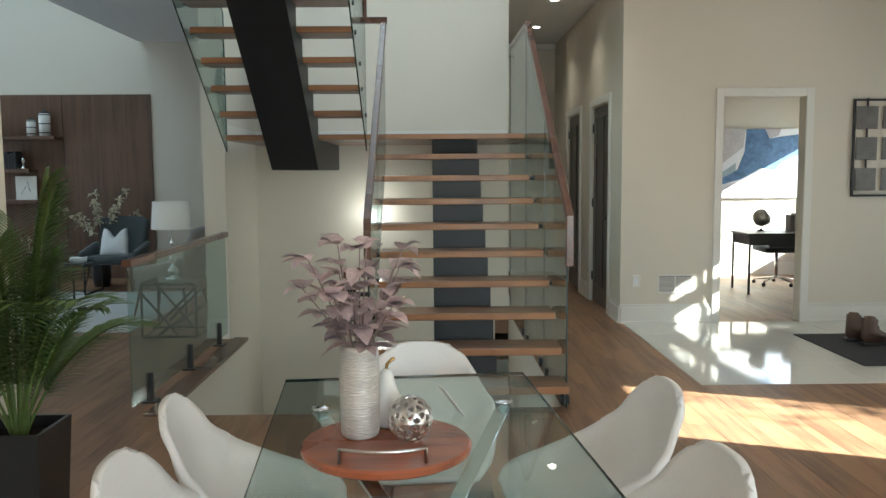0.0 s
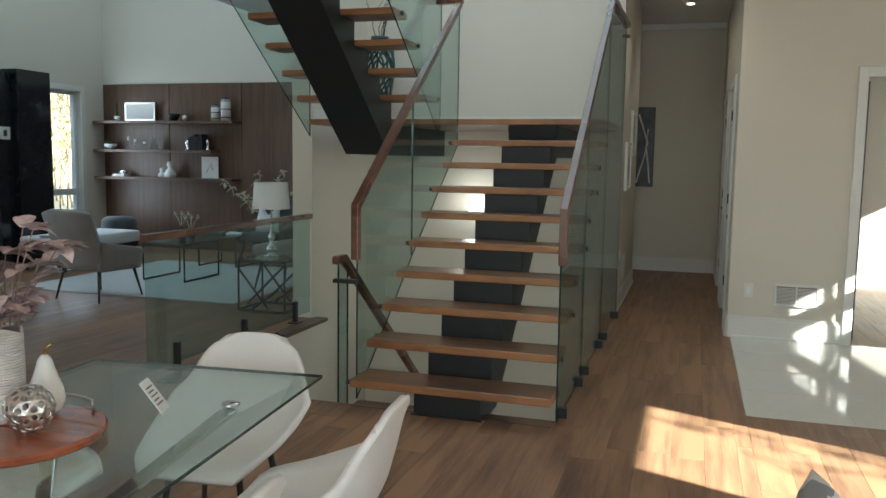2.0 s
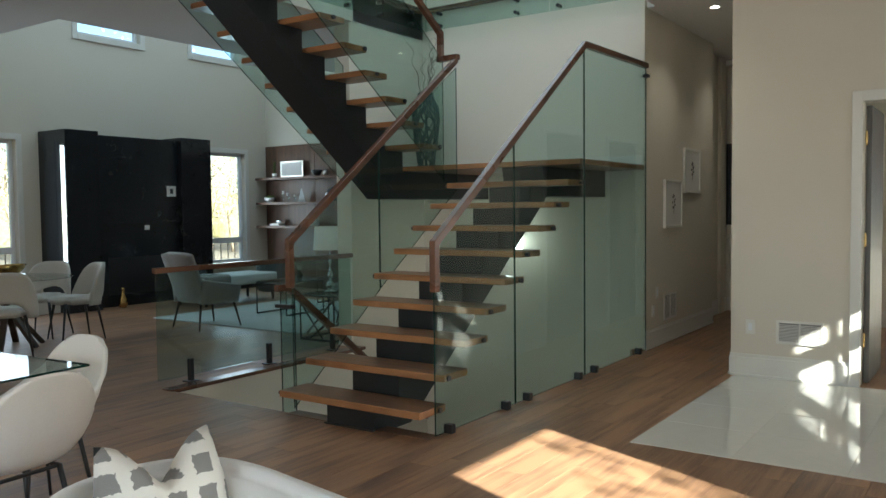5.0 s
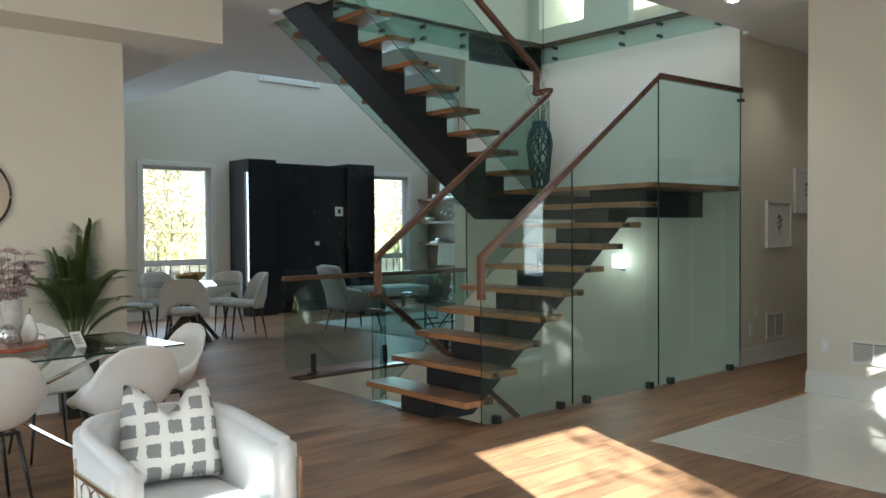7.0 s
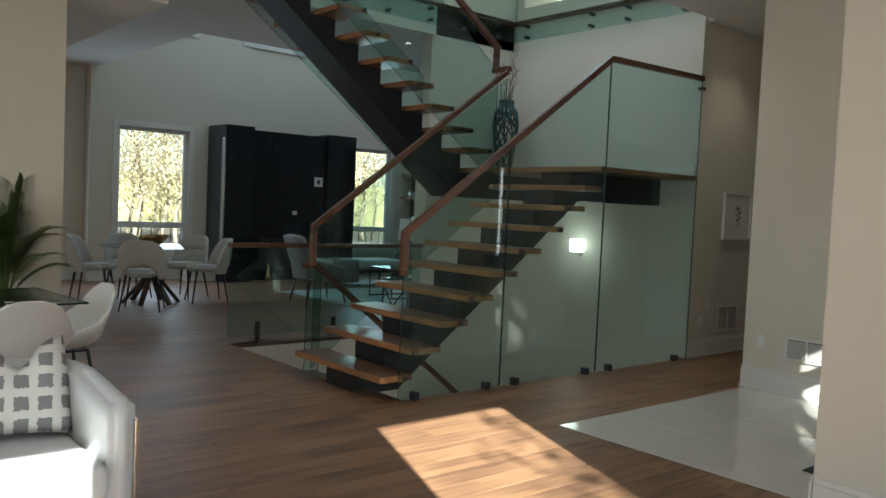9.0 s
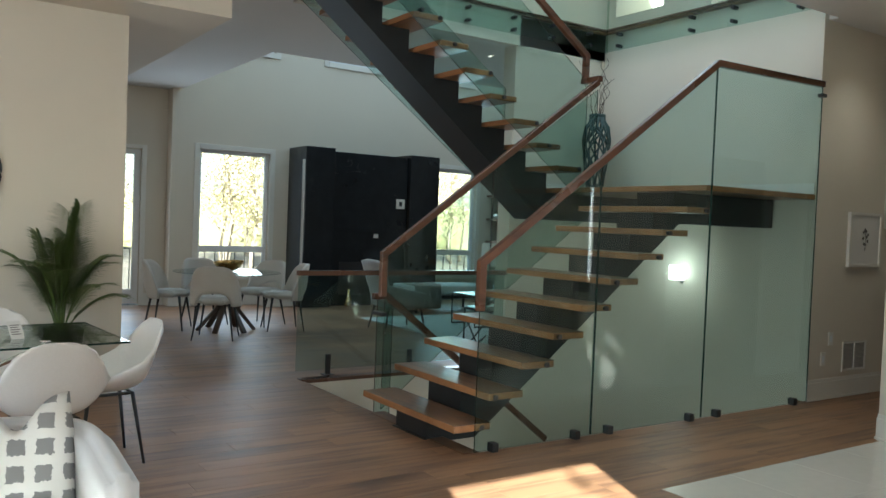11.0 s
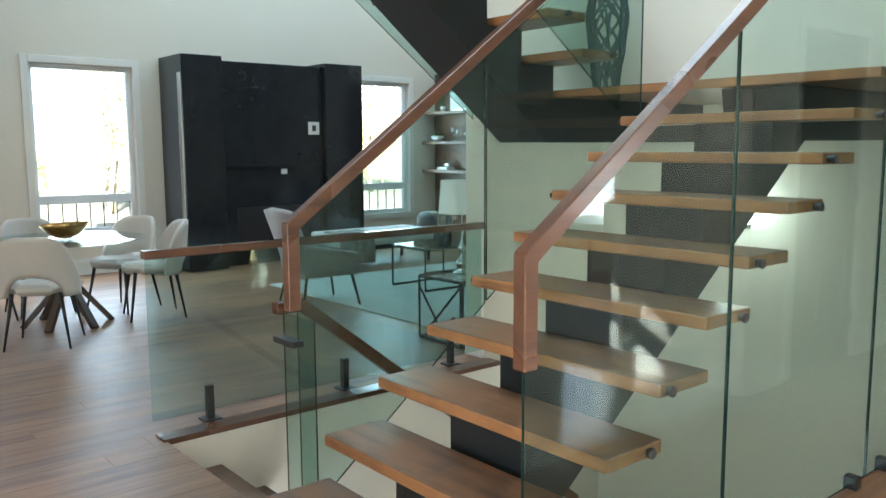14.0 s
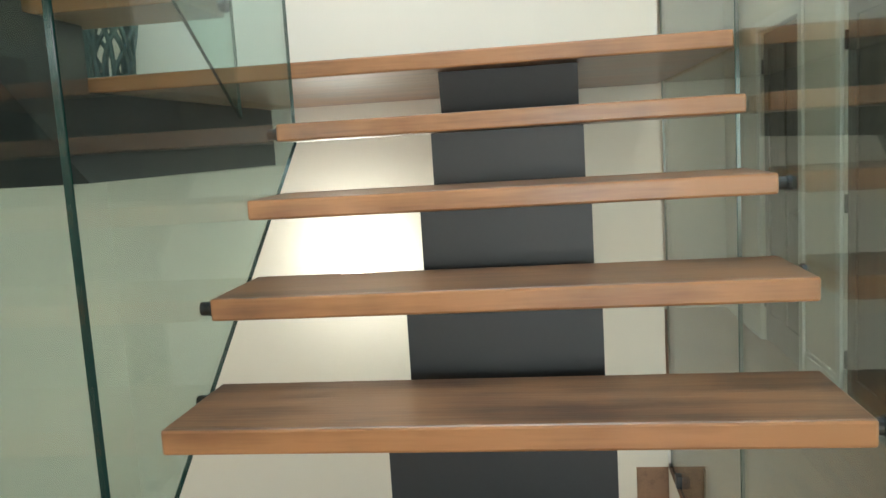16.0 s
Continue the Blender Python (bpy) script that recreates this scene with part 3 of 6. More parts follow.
def trim_run(name, axis, p, out, a0, a1, h=0.17, t=0.016):
    """A skirting board along a wall face at p, standing out to side out (+1 or -1)."""
    lo, hi = sorted((p + out * 0.001, p + out * t))
    lo2, hi2 = sorted((p + out * 0.001, p + out * t * 0.55))
    lo3, hi3 = sorted((p + out * 0.001, p + out * t * 1.6))
    rows = [(lo, hi, 0.0, h - 0.03), (lo2, hi2, h - 0.03, h), (lo3, hi3, 0.0, 0.02)]
    bm = bmesh.new()
    for l, r, z0, z1 in rows:
        box(bm, *((l, r, a0, a1) if axis == "x" else (a0, a1, l, r)), z0 + 0.0005, z1, bev=0.002)
    return part(name, bm, M_TRIM, kind="structure")


for axis, p, out, runs in (("y", 7.86, -1, [(1.972, 2.885), (3.84, 5.74)]), ("x", 1.97, -1, [(7.86, 8.30), (9.42, 9.95), (11.07, 12.18)]),
                           ("x", 0.93, 1, [(8.60, 10.89)]), ("x", 0.74, 1, [(10.91, 12.18)]), ("y", 5.33, -1, [(3.79, 5.74)]), ("x", 3.78, -1, [(5.32, 5.47)]), ("y", 12.2, -1, [(0.76, 1.95)]), ("x", WX, 1, [(5.37, 7.45), (10.0, 11.75)]),
                           ("y", YB, -1, [(-3.92, -1.97)]), ("x", -1.69, 1, [(-3.1, 3.33)]), ("y", 3.34, 1, [(-1.84, -1.70)]), ("x", WXD, 1, [(1.0, 4.18), (5.05, 5.35)]),
                           ("y", 7.29, -1, [(-1.955, -1.765)]), ("y", 11.5, -1, [(2.2, 5.7)]), ("x", 2.12, 1, [(8.9, 11.45)]), ("x", -1.96, -1, [(7.3, 8.7)]), ("x", 0.78, -1, [(8.73, 10.75)])):
    for a, b in runs:
        trim_run("baseboard", axis, p, out, a, b, 0.19)
part("baseboard", boxes((-1.74, 0.92, 8.584, 8.598, LZ + 0.001, LZ + 0.10), (-1.758, -1.742, 7.30, 8.584, LZ + 0.001, LZ + 0.10), bev=0.002), M_TRIM, kind="structure")
part("crown", boxes((0.742, 1.96, 12.12, 12.199, CZ - 0.08, CZ - 0.001), bev=0.01), M_TRIM, kind="structure")


def door_casing(axis, p, out, a0, a1, h, name="trim"):
    lo, hi = sorted((p + out * 0.001, p + out * 0.022))
    bs = []
    for u0, u1, z0, z1 in ((a0 - 0.075, a0, 0.001, h + 0.08), (a1, a1 + 0.075, 0.001, h + 0.08), (a0, a1, h, h + 0.08)):
        bs.append((lo, hi, u0, u1, z0, z1) if axis == "x" else (u0, u1, lo, hi, z0, z1))
    return part(name, boxes(*bs, bev=0.004), M_TRIM, kind="structure")


door_casing("y", 7.86, -1, 2.957, 3.768, 2.23)
door_casing("x", 1.97, -1, 8.40, 9.32, 2.24)
door_casing("x", 1.97, -1, 10.05, 10.97, 2.24)
M_DOOR = wood("grey_door", (0.115, 0.10, 0.085), (0.06, 0.052, 0.045), 0.4, "z", 0.1)


def panel_door(name, x, y0, y1, h=2.23):
    d = tagged(new(name), kind="structure")
    d.location = (x, y0, 0)
    W = y1 - y0
    part("door_leaf", boxes((0.03, 0.065, 0.004, W - 0.004, 0.01, h), bev=0.002), M_DOOR, d, "grey stained wooden door leaf")
    rails = [(0.016, 0.03, 0.004, 0.12, 0.01, h), (0.016, 0.03, W - 0.12, W - 0.004, 0.01, h), (0.016, 0.03, W / 2 - 0.05, W / 2 + 0.05, 0.22, h - 0.12),
             (0.016, 0.03, 0.12, W - 0.12, 0.01, 0.22), (0.016, 0.03, 0.12, W - 0.12, h - 0.12, h)]
    part("stile", boxes(*rails, bev=0.003), M_DOOR, d)
    part("door_handle", boxes((-0.012, 0.016, 0.05, 0.085, 0.98, 1.05), (-0.03, -0.016, 0.05, 0.17, 1.005, 1.022), (-0.03, -0.01, 0.06, 0.075, 1.0, 1.03), bev=0.003), M_BLACK, d)
    for z in (0.25, 1.1, 1.95):
        part("hinge", boxes((0.0, 0.016, W - 0.012, W + 0.004, z, z + 0.10), bev=0.002), M_BLACK, d)
    return d


panel_door("door_2", 1.97, 8.40, 9.32)
panel_door("door_3", 1.97, 10.05, 10.97)
d = tagged(new("door_4"), kind="structure")
d.location = (2.962, 8.02, 0)
part("door_leaf", boxes((0.0, 0.04, 0.0, 0.78, 0.01, 2.21), bev=0.002), M_DOOR, d, "grey stained wooden door leaf standing open")
for z in (0.3, 1.1, 1.9):
    part("hinge", boxes((-0.004, 0.012, -0.018, -0.001, z, z + 0.11), bev=0.001), M_GOLD, d)

# front door with glass and side light
d = tagged(new("door_5"), kind="structure")
d.location = (FX + 0.05, 6.55, 0)
part("door_frame", boxes((0, 0.06, -0.60, -0.54, 0.05, 2.35), (0, 0.06, 0.54, 0.60, 0.05, 2.35), (0, 0.06, -0.54, 0.54, 2.28, 2.35), bev=0.004), M_DOOR, d)
part("door_leaf", boxes((0.01, 0.05, -0.539, -0.03, 0.05, 2.279), (0.01, 0.05, 0.20, 0.539, 0.05, 2.279), (0.01, 0.05, -0.03, 0.20, 0.05, 1.70), (0.01, 0.05, -0.03, 0.20, 1.90, 2.04), (0.01, 0.05, -0.03, 0.20, 2.18, 2.279), (0.01, 0.05, 0.07, 0.10, 1.70, 1.90), (0.01, 0.05, 0.07, 0.10, 2.04, 2.18)), M_DOOR, d, "solid entrance door leaf with four small lights")
w6 = tagged(new("window_6"), kind="structure")
w6.location = (FX + 0.08, 3.18, 0.35)
part("window_frame", boxes((0, 0.05, -0.58, -0.55, 0, 2.12), (0, 0.05, 0.55, 0.58, 0, 2.12), (0, 0.05, -0.55, 0.55, 0, 0.05), (0, 0.05, -0.55, 0.55, 2.09, 2.12), bev=0.004), M_VINYL, w6)

w7 = tagged(new("window_7"), kind="structure")
w7.location = (FX + 0.08, 0.61, 0.35)
part("window_frame", boxes((0, 0.05, -0.41, -0.38, 0, 2.08), (0, 0.05, 0.38, 0.41, 0, 2.08), (0, 0.05, -0.38, 0.38, 0, 0.05), (0, 0.05, -0.38, 0.38, 2.05, 2.08), bev=0.004), M_VINYL, w7)
w8 = tagged(new("window_8"), kind="structure")
w8.location = (FX + 0.08, 10.92, 0.6)
part("window_frame", boxes((0, 0.05, -0.42, -0.38, 0, 1.55), (0, 0.05, 0.38, 0.42, 0, 1.55), (0, 0.05, -0.38, 0.38, 0, 0.05), (0, 0.05, -0.38, 0.38, 1.50, 1.55), bev=0.004), M_VINYL, w8)

# ---- ceiling lights, vents, plates ----
M_BULB = glow("lamp_glow", (1.0, 0.86, 0.66), 9.0)


def downlight(x, y, z=CZ, watts=10):
    o = thing("downlight", (x, y, z), "small round white recessed ceiling light, switched on", "light", "ceiling lights")
    part("ring", lathe([(0.045, -0.003), (0.062, -0.006), (0.066, -0.001)], 24, cap=False), M_TRIM, o, smooth=True)
    part("lens", lathe([(0.001, -0.002), (0.046, -0.002)], 24, cap=False), M_BULB, o)
    s = new("downlight_beam", bpy.data.lights.new("downlight_beam", "SPOT"))
    s.data.energy, s.data.color, s.data.spot_size, s.data.spot_blend, s.data.shadow_soft_size = watts, (1.0, 0.86, 0.68), radians(110), 0.8, 0.04
    s.location = (x, y, z - 0.02)


for x, y in ((1.50, 7.45), (1.48, 9.05), (1.50, 10.75)):
    downlight(x, y, watts=8)
# unseen foyer downlight, added on the pattern of the hall row
downlight(3.4, 6.6, watts=6)
downlight(-0.1, 3.0, watts=10)


def vent(name, axis, p, out, a0, a1, z0, z1, label):
    v = thing(name, (p, a0, z0) if axis == "x" else (a0, p, z0), label, "air vent", "wall vents")
    W, H = a1 - a0, z1 - z0
    def fix(b):
        l, r = sorted((out * b[0], out * b[1]))
        return (l, r, *b[2:]) if axis == "x" else (b[2], b[3], l, r, b[4], b[5])
    part("frame", boxes(*[fix(b) for b in ((0.001, 0.012, 0, 0.02, 0, H), (0.001, 0.012, W - 0.02, W, 0, H), (0.001, 0.012, 0.02, W - 0.02, 0, 0.02), (0.001, 0.012, 0.02, W - 0.02, H - 0.02, H), (0.001, 0.012, W / 2 - 0.006, W / 2 + 0.006, 0.02, H - 0.02))], bev=0.002), M_TRIM, v)
    part("backing", boxes(fix((0.0005, 0.002, 0.02, W - 0.02, 0.02, H - 0.02))), M_GREYFAB, v)
    n = int((H - 0.04) / 0.012)
    for k in range(n):
        z = 0.024 + k * 0.012
        part("slat", boxes(fix((0.003, 0.009, 0.02, W - 0.02, z, z + 0.005))), M_TRIM, v)


vent("wall_vent", "y", 7.86, -1, 2.337, 2.696, 0.295, 0.49, "white slatted metal return air grille low on cream wall")
vent("wall_vent", "x", 0.93, 1, 9.15, 9.55, 0.235, 0.51, "white slatted metal grille low on hallway wall")


def plate(axis, p, out, a, z, w=0.075, h=0.12):
    o = thing("outlet_plate", (p + out * 0.004, a, z) if axis == "x" else (a, p + out * 0.004, z), "white plastic wall plate on cream wall", "wall plate", "wall plates")
    b = (-0.004 * 1, 0.004, -w / 2, w / 2, -h / 2, h / 2)
    c = (-0.006, 0.006, -w / 5, w / 5, -h / 4, h / 4)
    sw = (lambda q: q) if axis == "x" else (lambda q: (q[2], q[3], q[0], q[1], q[4], q[5]))
    part("plate", boxes(sw(b), bev=0.002), M_TRIM, o)
    part("socket", boxes(sw(c), bev=0.001), M_VINYL, o)


plate("y", 7.86, -1, 2.13, 0.42)
plate("x", 0.93, 1, 8.84, 0.37)
plate("x", 0.93, 1, 8.95, 0.55)

# pictures in the hall
M_PAPER = mat("art_paper", (0.72, 0.71, 0.69), 0.7, vary=0.02)
M_INK = mat("grey_ink", (0.20, 0.19, 0.18), 0.8, vary=0.3)


def hall_print(y0, y1, z0, z1):
    o = thing("framed_print", (0.93, (y0 + y1) / 2, z0), "white framed botanical print hanging on hallway wall", "picture", "hallway prints")
    W, H = (y1 - y0) / 2, z1 - z0
    part("frame", boxes((0.002, 0.032, -W, -W + 0.03, 0, H), (0.002, 0.032, W - 0.03, W, 0, H), (0.002, 0.032, -W + 0.03, W - 0.03, 0, 0.03), (0.002, 0.032, -W + 0.03, W - 0.03, H - 0.03, H), bev=0.003), M_TRIM, o)
    part("print", boxes((0.002, 0.02, -W + 0.03, W - 0.03, 0.03, H - 0.03)), M_PAPER, o)
    bm = tube([(0.024, 0, H * 0.3), (0.024, 0.01, H * 0.5), (0.024, -0.005, H * 0.68)], 0.003, 5)
    for k in range(9):
        a = k * 2.4
        c = Vector((0.023, 0.05 * math.cos(a) * (0.5 + 0.5 * (k % 3) / 2), H * 0.55 + 0.07 * math.sin(a)))
        bmesh.ops.create_icosphere(bm, subdivisions=1, radius=0.02, matrix=Matrix.Translation(c) @ Matrix.Diagonal((0.1, 1, 0.8, 1)))
    part("drawing", bm, M_INK, o)


hall_print(9.13, 9.68, 1.21, 1.72)
hall_print(9.76, 10.33, 1.585, 2.085)


M_ART2 = mat("figure_print", (0.05, 0.055, 0.065), 0.4, vary=0.8, scale=5, fine=12, bump=0)
o = thing("framed_art", (0.83, 12.199, 1.18), "tall black framed abstract print at hallway end", "picture")
part("frame", boxes((-0.08, -0.06, -0.03, -0.001, 0, 1.10), (0.23, 0.25, -0.03, -0.001, 0, 1.10), (-0.06, 0.23, -0.03, -0.001, 0, 0.02), (-0.06, 0.23, -0.03, -0.001, 1.08, 1.10), bev=0.002), M_BLACK, o)
part("print", boxes((-0.06, 0.23, -0.018, -0.002, 0.02, 1.08)), M_ART2, o)
part("figure", tube([(0.02, -0.019, 0.05), (0.1, -0.019, 0.35), (0.16, -0.019, 0.6), (0.08, -0.019, 0.85), (0.03, -0.019, 1.0)], 0.014, 6), M_PAPER, o)
part("figure", tube([(0.2, -0.019, 0.05), (0.17, -0.019, 0.35), (0.14, -0.019, 0.55), (0.16, -0.019, 0.8)], 0.012, 6), M_PAPER, o)

# metal wall art by the office door
o = thing("metal_wall_art", (4.5, 7.858, 1.245), "dark metal openwork wall hanging of square plates", "wall art")
part("frame", boxes((-0.27, -0.25, -0.03, -0.002, 0, 0.95), (0.25, 0.27, -0.03, -0.002, 0, 0.95), (-0.25, 0.25, -0.03, -0.002, 0, 0.02), (-0.25, 0.25, -0.03, -0.002, 0.93, 0.95), bev=0.003), M_BLACK, o)
M_WIRE = mat("weathered_metal", (0.16, 0.15, 0.14), 0.55, 0.6, vary=0.3, scale=10, fine=80, bump=0.3)
for i in range(2):
    for j in range(3):
        x, z = -0.13 + 0.26 * i, 0.17 + 0.30 * j
        part("plate", boxes((x - 0.105, x + 0.105, -0.018, -0.010, z - 0.11, z + 0.11), bev=0.003), M_WIRE, o)
        part("pin", boxes((x - 0.006, x + 0.006, -0.024, -0.004, z + 0.11, z + 0.19), bev=0.002), M_BLACK, o)

# round mirror
M_MIRROR = mat("mirror", (0.9, 0.9, 0.9), 0.01, 1.0, vary=0.0, bump=0)
o = thing("round_mirror", (-1.672, 2.18, 1.72), "round wall mirror in a thin black metal frame", "mirror", rz=2.9)
ring = tube([(0.012, 0.29 * math.cos(a), 0.29 * math.sin(a)) for a in [2 * math.pi * k / 48 for k in range(48)]], 0.009, 8, closed=True)
part("frame", ring, M_BLACK, o, smooth=True)
bm = lathe([(0.001, 0.008), (0.285, 0.008)], 48, cap=False)
bmesh.ops.rotate(bm, verts=bm.verts, matrix=Matrix.Rotation(radians(90), 3, "Y"))
part("mirror_glass", bm, M_MIRROR, o)

# wall sconce under the stair
o = thing("wall_sconce", (-0.50, 8.597, 1.02), "lit wall sconce with square frosted glass shade", "wall light")
part("bracket", boxes((-0.03, 0.03, -0.012, 0.0, -0.08, 0.04), (-0.01, 0.01, -0.07, -0.012, -0.07, -0.05), (-0.03, 0.03, -0.10, -0.04, -0.05, -0.04), bev=0.003), M_CHROME, o)
part("shade", boxes((-0.065, 0.065, -0.135, -0.015, -0.038, 0.11), bev=0.012), glow("lit_shade", (1.0, 0.94, 0.84), 3.6), o)
s = new("sconce_lamp", bpy.data.lights.new("sconce_lamp", "POINT"))
s.data.energy, s.data.color, s.data.shadow_soft_size = 2.2, (1.0, 0.92, 0.80), 0.07
s.location = (-0.50, 8.38, 1.08)

# ---- stair details ----
def glass_pin(x, y, z, length):
    bm = lathe([(0.001, 0), (0.015, 0), (0.015, length - 0.012), (0.019, length - 0.010), (0.019, length - 0.002), (0.016, length), (0.001, length)], 16)
    bmesh.ops.rotate(bm, verts=bm.verts, matrix=Matrix.Rotation(radians(90), 3, "Y"))
    on_stair("glass_pin", bm, M_BLACK).location = (x, y - Y1, z)


for k in range(9):
    y, z = Y1 + RUN * k, RISE * (k + 1) - 0.022
    right = 0.21 if k % 2 == 0 else 0.045
    glass_pin(0.9395 - 0.003 * k, y + right, z, 0.015 + 0.003 * k)
    glass_pin(-0.273 - 0.003 * k - 0.033, y + (0.04 if k % 2 == 0 else 0.24), z, 0.033)
    y2, z2 = 7.10 - 0.266 * k - (0.04 if k % 2 == 0 else 0.15), LZ + RISE * (k + 1) - 0.022
    glass_pin(-0.479, y2, z2, 0.024)
    glass_pin(-1.70, y2, z2, 0.029)
for y in (5.073, 5.792, 6.114, 6.997, 7.323, 8.365):
    on_stair("glass_shoe", boxes((GX - 0.03, GX + 0.03, y - 0.025, y + 0.025, 0.001, 0.06), bev=0.004), M_BLACK)
on_stair("rail_bracket", boxes((GX - 0.02, GX + 0.03, 8.53, 8.598, 2.70, 2.73), bev=0.004), M_BLACK)
on_stair("floor_nosing", boxes((-0.30, 0.93, 4.86, 4.985, -0.03, 0.004), bev=0.004), M_TREAD)
on_stair("base_plate", boxes((0.10, 0.53, 4.82, 4.845, -0.012, 0.006), bev=0.002), M_STEEL)
# small end guard and lower stair
low = thing("basement_stair", (-0.95, 4.9, -2.7), "oak basement stair going down with wooden handrail", "staircase")
for k in range(1, 14):
    part("tread", boxes((-0.64, 0.64, 0.255 * (k - 1) + 0.01, 0.255 * k + 0.03, 2.7 - 0.192 * k - 0.05, 2.7 - 0.192 * k), bev=0.004), M_TREAD, low)
bm = part("handrail", bar([(0.52, 0.02, 3.58), (0.52, 0.14, 3.58), (0.52, 1.85, 2.25)], 0.045, 0.05), M_RAIL, low)
gp = part("glass_pane", prism([(0.06, 2.45), (0.20, 2.45), (0.20, 3.50), (0.06, 3.56)], "x", 0.515, 0.527), M_GLASS, low)
gp.visible_shadow = False
gp.data.materials.append(M_EDGE)
for f in gp.data.polygons:
    f.material_index = 1 if abs(f.normal.x) < 0.5 else 0
part("glass_clamp", boxes((0.50, 0.66, 0.02, 0.07, 3.44, 3.465), bev=0.003), M_BLACK, low)
# upper guard round the opening
ug = thing("upper_guard", (-1.70, 8.54, UP), "frameless glass guard pinned to the upper floor edge", "railing")
def gpart(nm, b, m):
    o = part(nm, boxes(b), m, ug)
    if m is M_GLASS:
        o.visible_shadow = False
ys = [8.52, 7.42, 6.30, 5.15]
for a, b in zip(ys, ys[1:]):
    gpart("glass_pane", (0.052, 0.064, b - 8.54 + 0.006, a - 8.54 - 0.006, -0.25, 1.05), M_GLASS)
xs = [-1.64, -0.05, 1.0]
for a, b in zip(xs, xs[1:]):
    gpart("glass_pane", (a + 1.70 + 0.006, b + 1.70 - 0.006, -0.064, -0.052, -0.25, 1.05), M_GLASS)
def pinx(x, y, z, rot):
    bm = lathe([(0.001, 0), (0.02, 0), (0.02, 0.075), (0.001, 0.075)], 14)
    bmesh.ops.rotate(bm, verts=bm.verts, matrix=Matrix.Rotation(radians(90), 3, rot))
    o = part("glass_pin", bm, M_BLACK, ug)
    o.location = (x, y, z)
for y in (8.25, 7.70, 7.17, 6.58, 6.02, 5.45):
    for z in (-0.07, -0.20):
        pinx(-0.005, y - 8.54, z, "Y")
for x in (-1.45, -0.45, 0.05, 0.75):
    for z in (-0.07, -0.20):
        pinx(x + 1.70, 0.0, z, "X")
part("edge_nosing", boxes((-0.03, 0.03, -3.4, -0.03, 0.001, 0.02), (-0.03, 2.66, -0.03, 0.03, 0.001, 0.02), bev=0.004), M_RAIL, ug)
for nm, b in (("wall_edge", (-1.78, -1.70, 4.75, 7.29, 3.38, UP - 0.005)),):
    part(nm, boxes(b), M_WALL, kind="structure")

# vase with branches on the landing
def lattice(profile_r, h, n, rows, r, mat_, parent, name):
    """An openwork body: crossing curved bars on a turned surface."""
    for s in (1, -1):
        for k in range(n):
            pts = []
            for i in range(15):
                t = i / 14
                a = 2 * math.pi * k / n + s * t * 2.4 + 0.25 * math.sin(9 * t + k)
                R = profile_r(t)
                pts.append((R * math.cos(a), R * math.sin(a), h * t))
            part(name, tube(pts, r, 5), mat_, parent, smooth=True)


M_TEAL = mat("patinated_metal", (0.045, 0.085, 0.085), 0.4, 0.3, vary=0.3, scale=8, fine=60, bump=0.2)
o = thing("floor_vase", (-1.47, 8.24, LZ + 0.001), "tall dark openwork vase with curly branches on stair landing", "vase")
def vr(t):
    """Radius of the vase: narrow foot, high shoulder, short neck."""
    ks = ((0, 0.075), (0.2, 0.098), (0.45, 0.128), (0.7, 0.150), (0.85, 0.132), (0.94, 0.085), (1.001, 0.078))
    for (a, ra), (b, rb) in zip(ks, ks[1:]):
        if t <= b:
            f = (t - a) / (b - a)
            return ra + (rb - ra) * f * f * (3 - 2 * f)
    return ks[-1][1]

lattice(vr, 0.86, 12, 8, 0.011, M_TEAL, o, "lattice_rib")
part("rim", lathe([(vr(1) - 0.03, 0.84), (vr(1) + 0.012, 0.85), (vr(1) + 0.012, 0.88), (vr(1) - 0.03, 0.88)], 24), M_TEAL, o, smooth=True)
rnd = random.Random(4)
for k in range(8):
    a, lean = rnd.uniform(0, 6.28), rnd.uniform(0.05, 0.2)
    L = rnd.uniform(0.4, 0.72)
    pts = [((0.03 + lean * t) * math.cos(a) + 0.028 * t * math.sin(17 * t + k), (0.03 + lean * t) * math.sin(a) + 0.028 * t * math.cos(15 * t + k), 0.8 + L * t) for t in [i / 22 for i in range(23)]]
    part("branch", tube(pts, 0.005, 5, 0.002), M_BROWNLEG, o, smooth=True)

sd1 = thing("smoke_detector", (-1.3, 4.56, CZ), "small round white smoke detector on ceiling", "detector")
part("body", lathe([(0.001, -0.032), (0.045, -0.030), (0.058, -0.018), (0.062, -0.001)], 28, cap=False), M_VINYL, sd1, smooth=True)
part("base", lathe([(0.001, -0.006), (0.068, -0.006), (0.068, -0.0005), (0.001, -0.0005)], 28), M_TRIM, sd1)

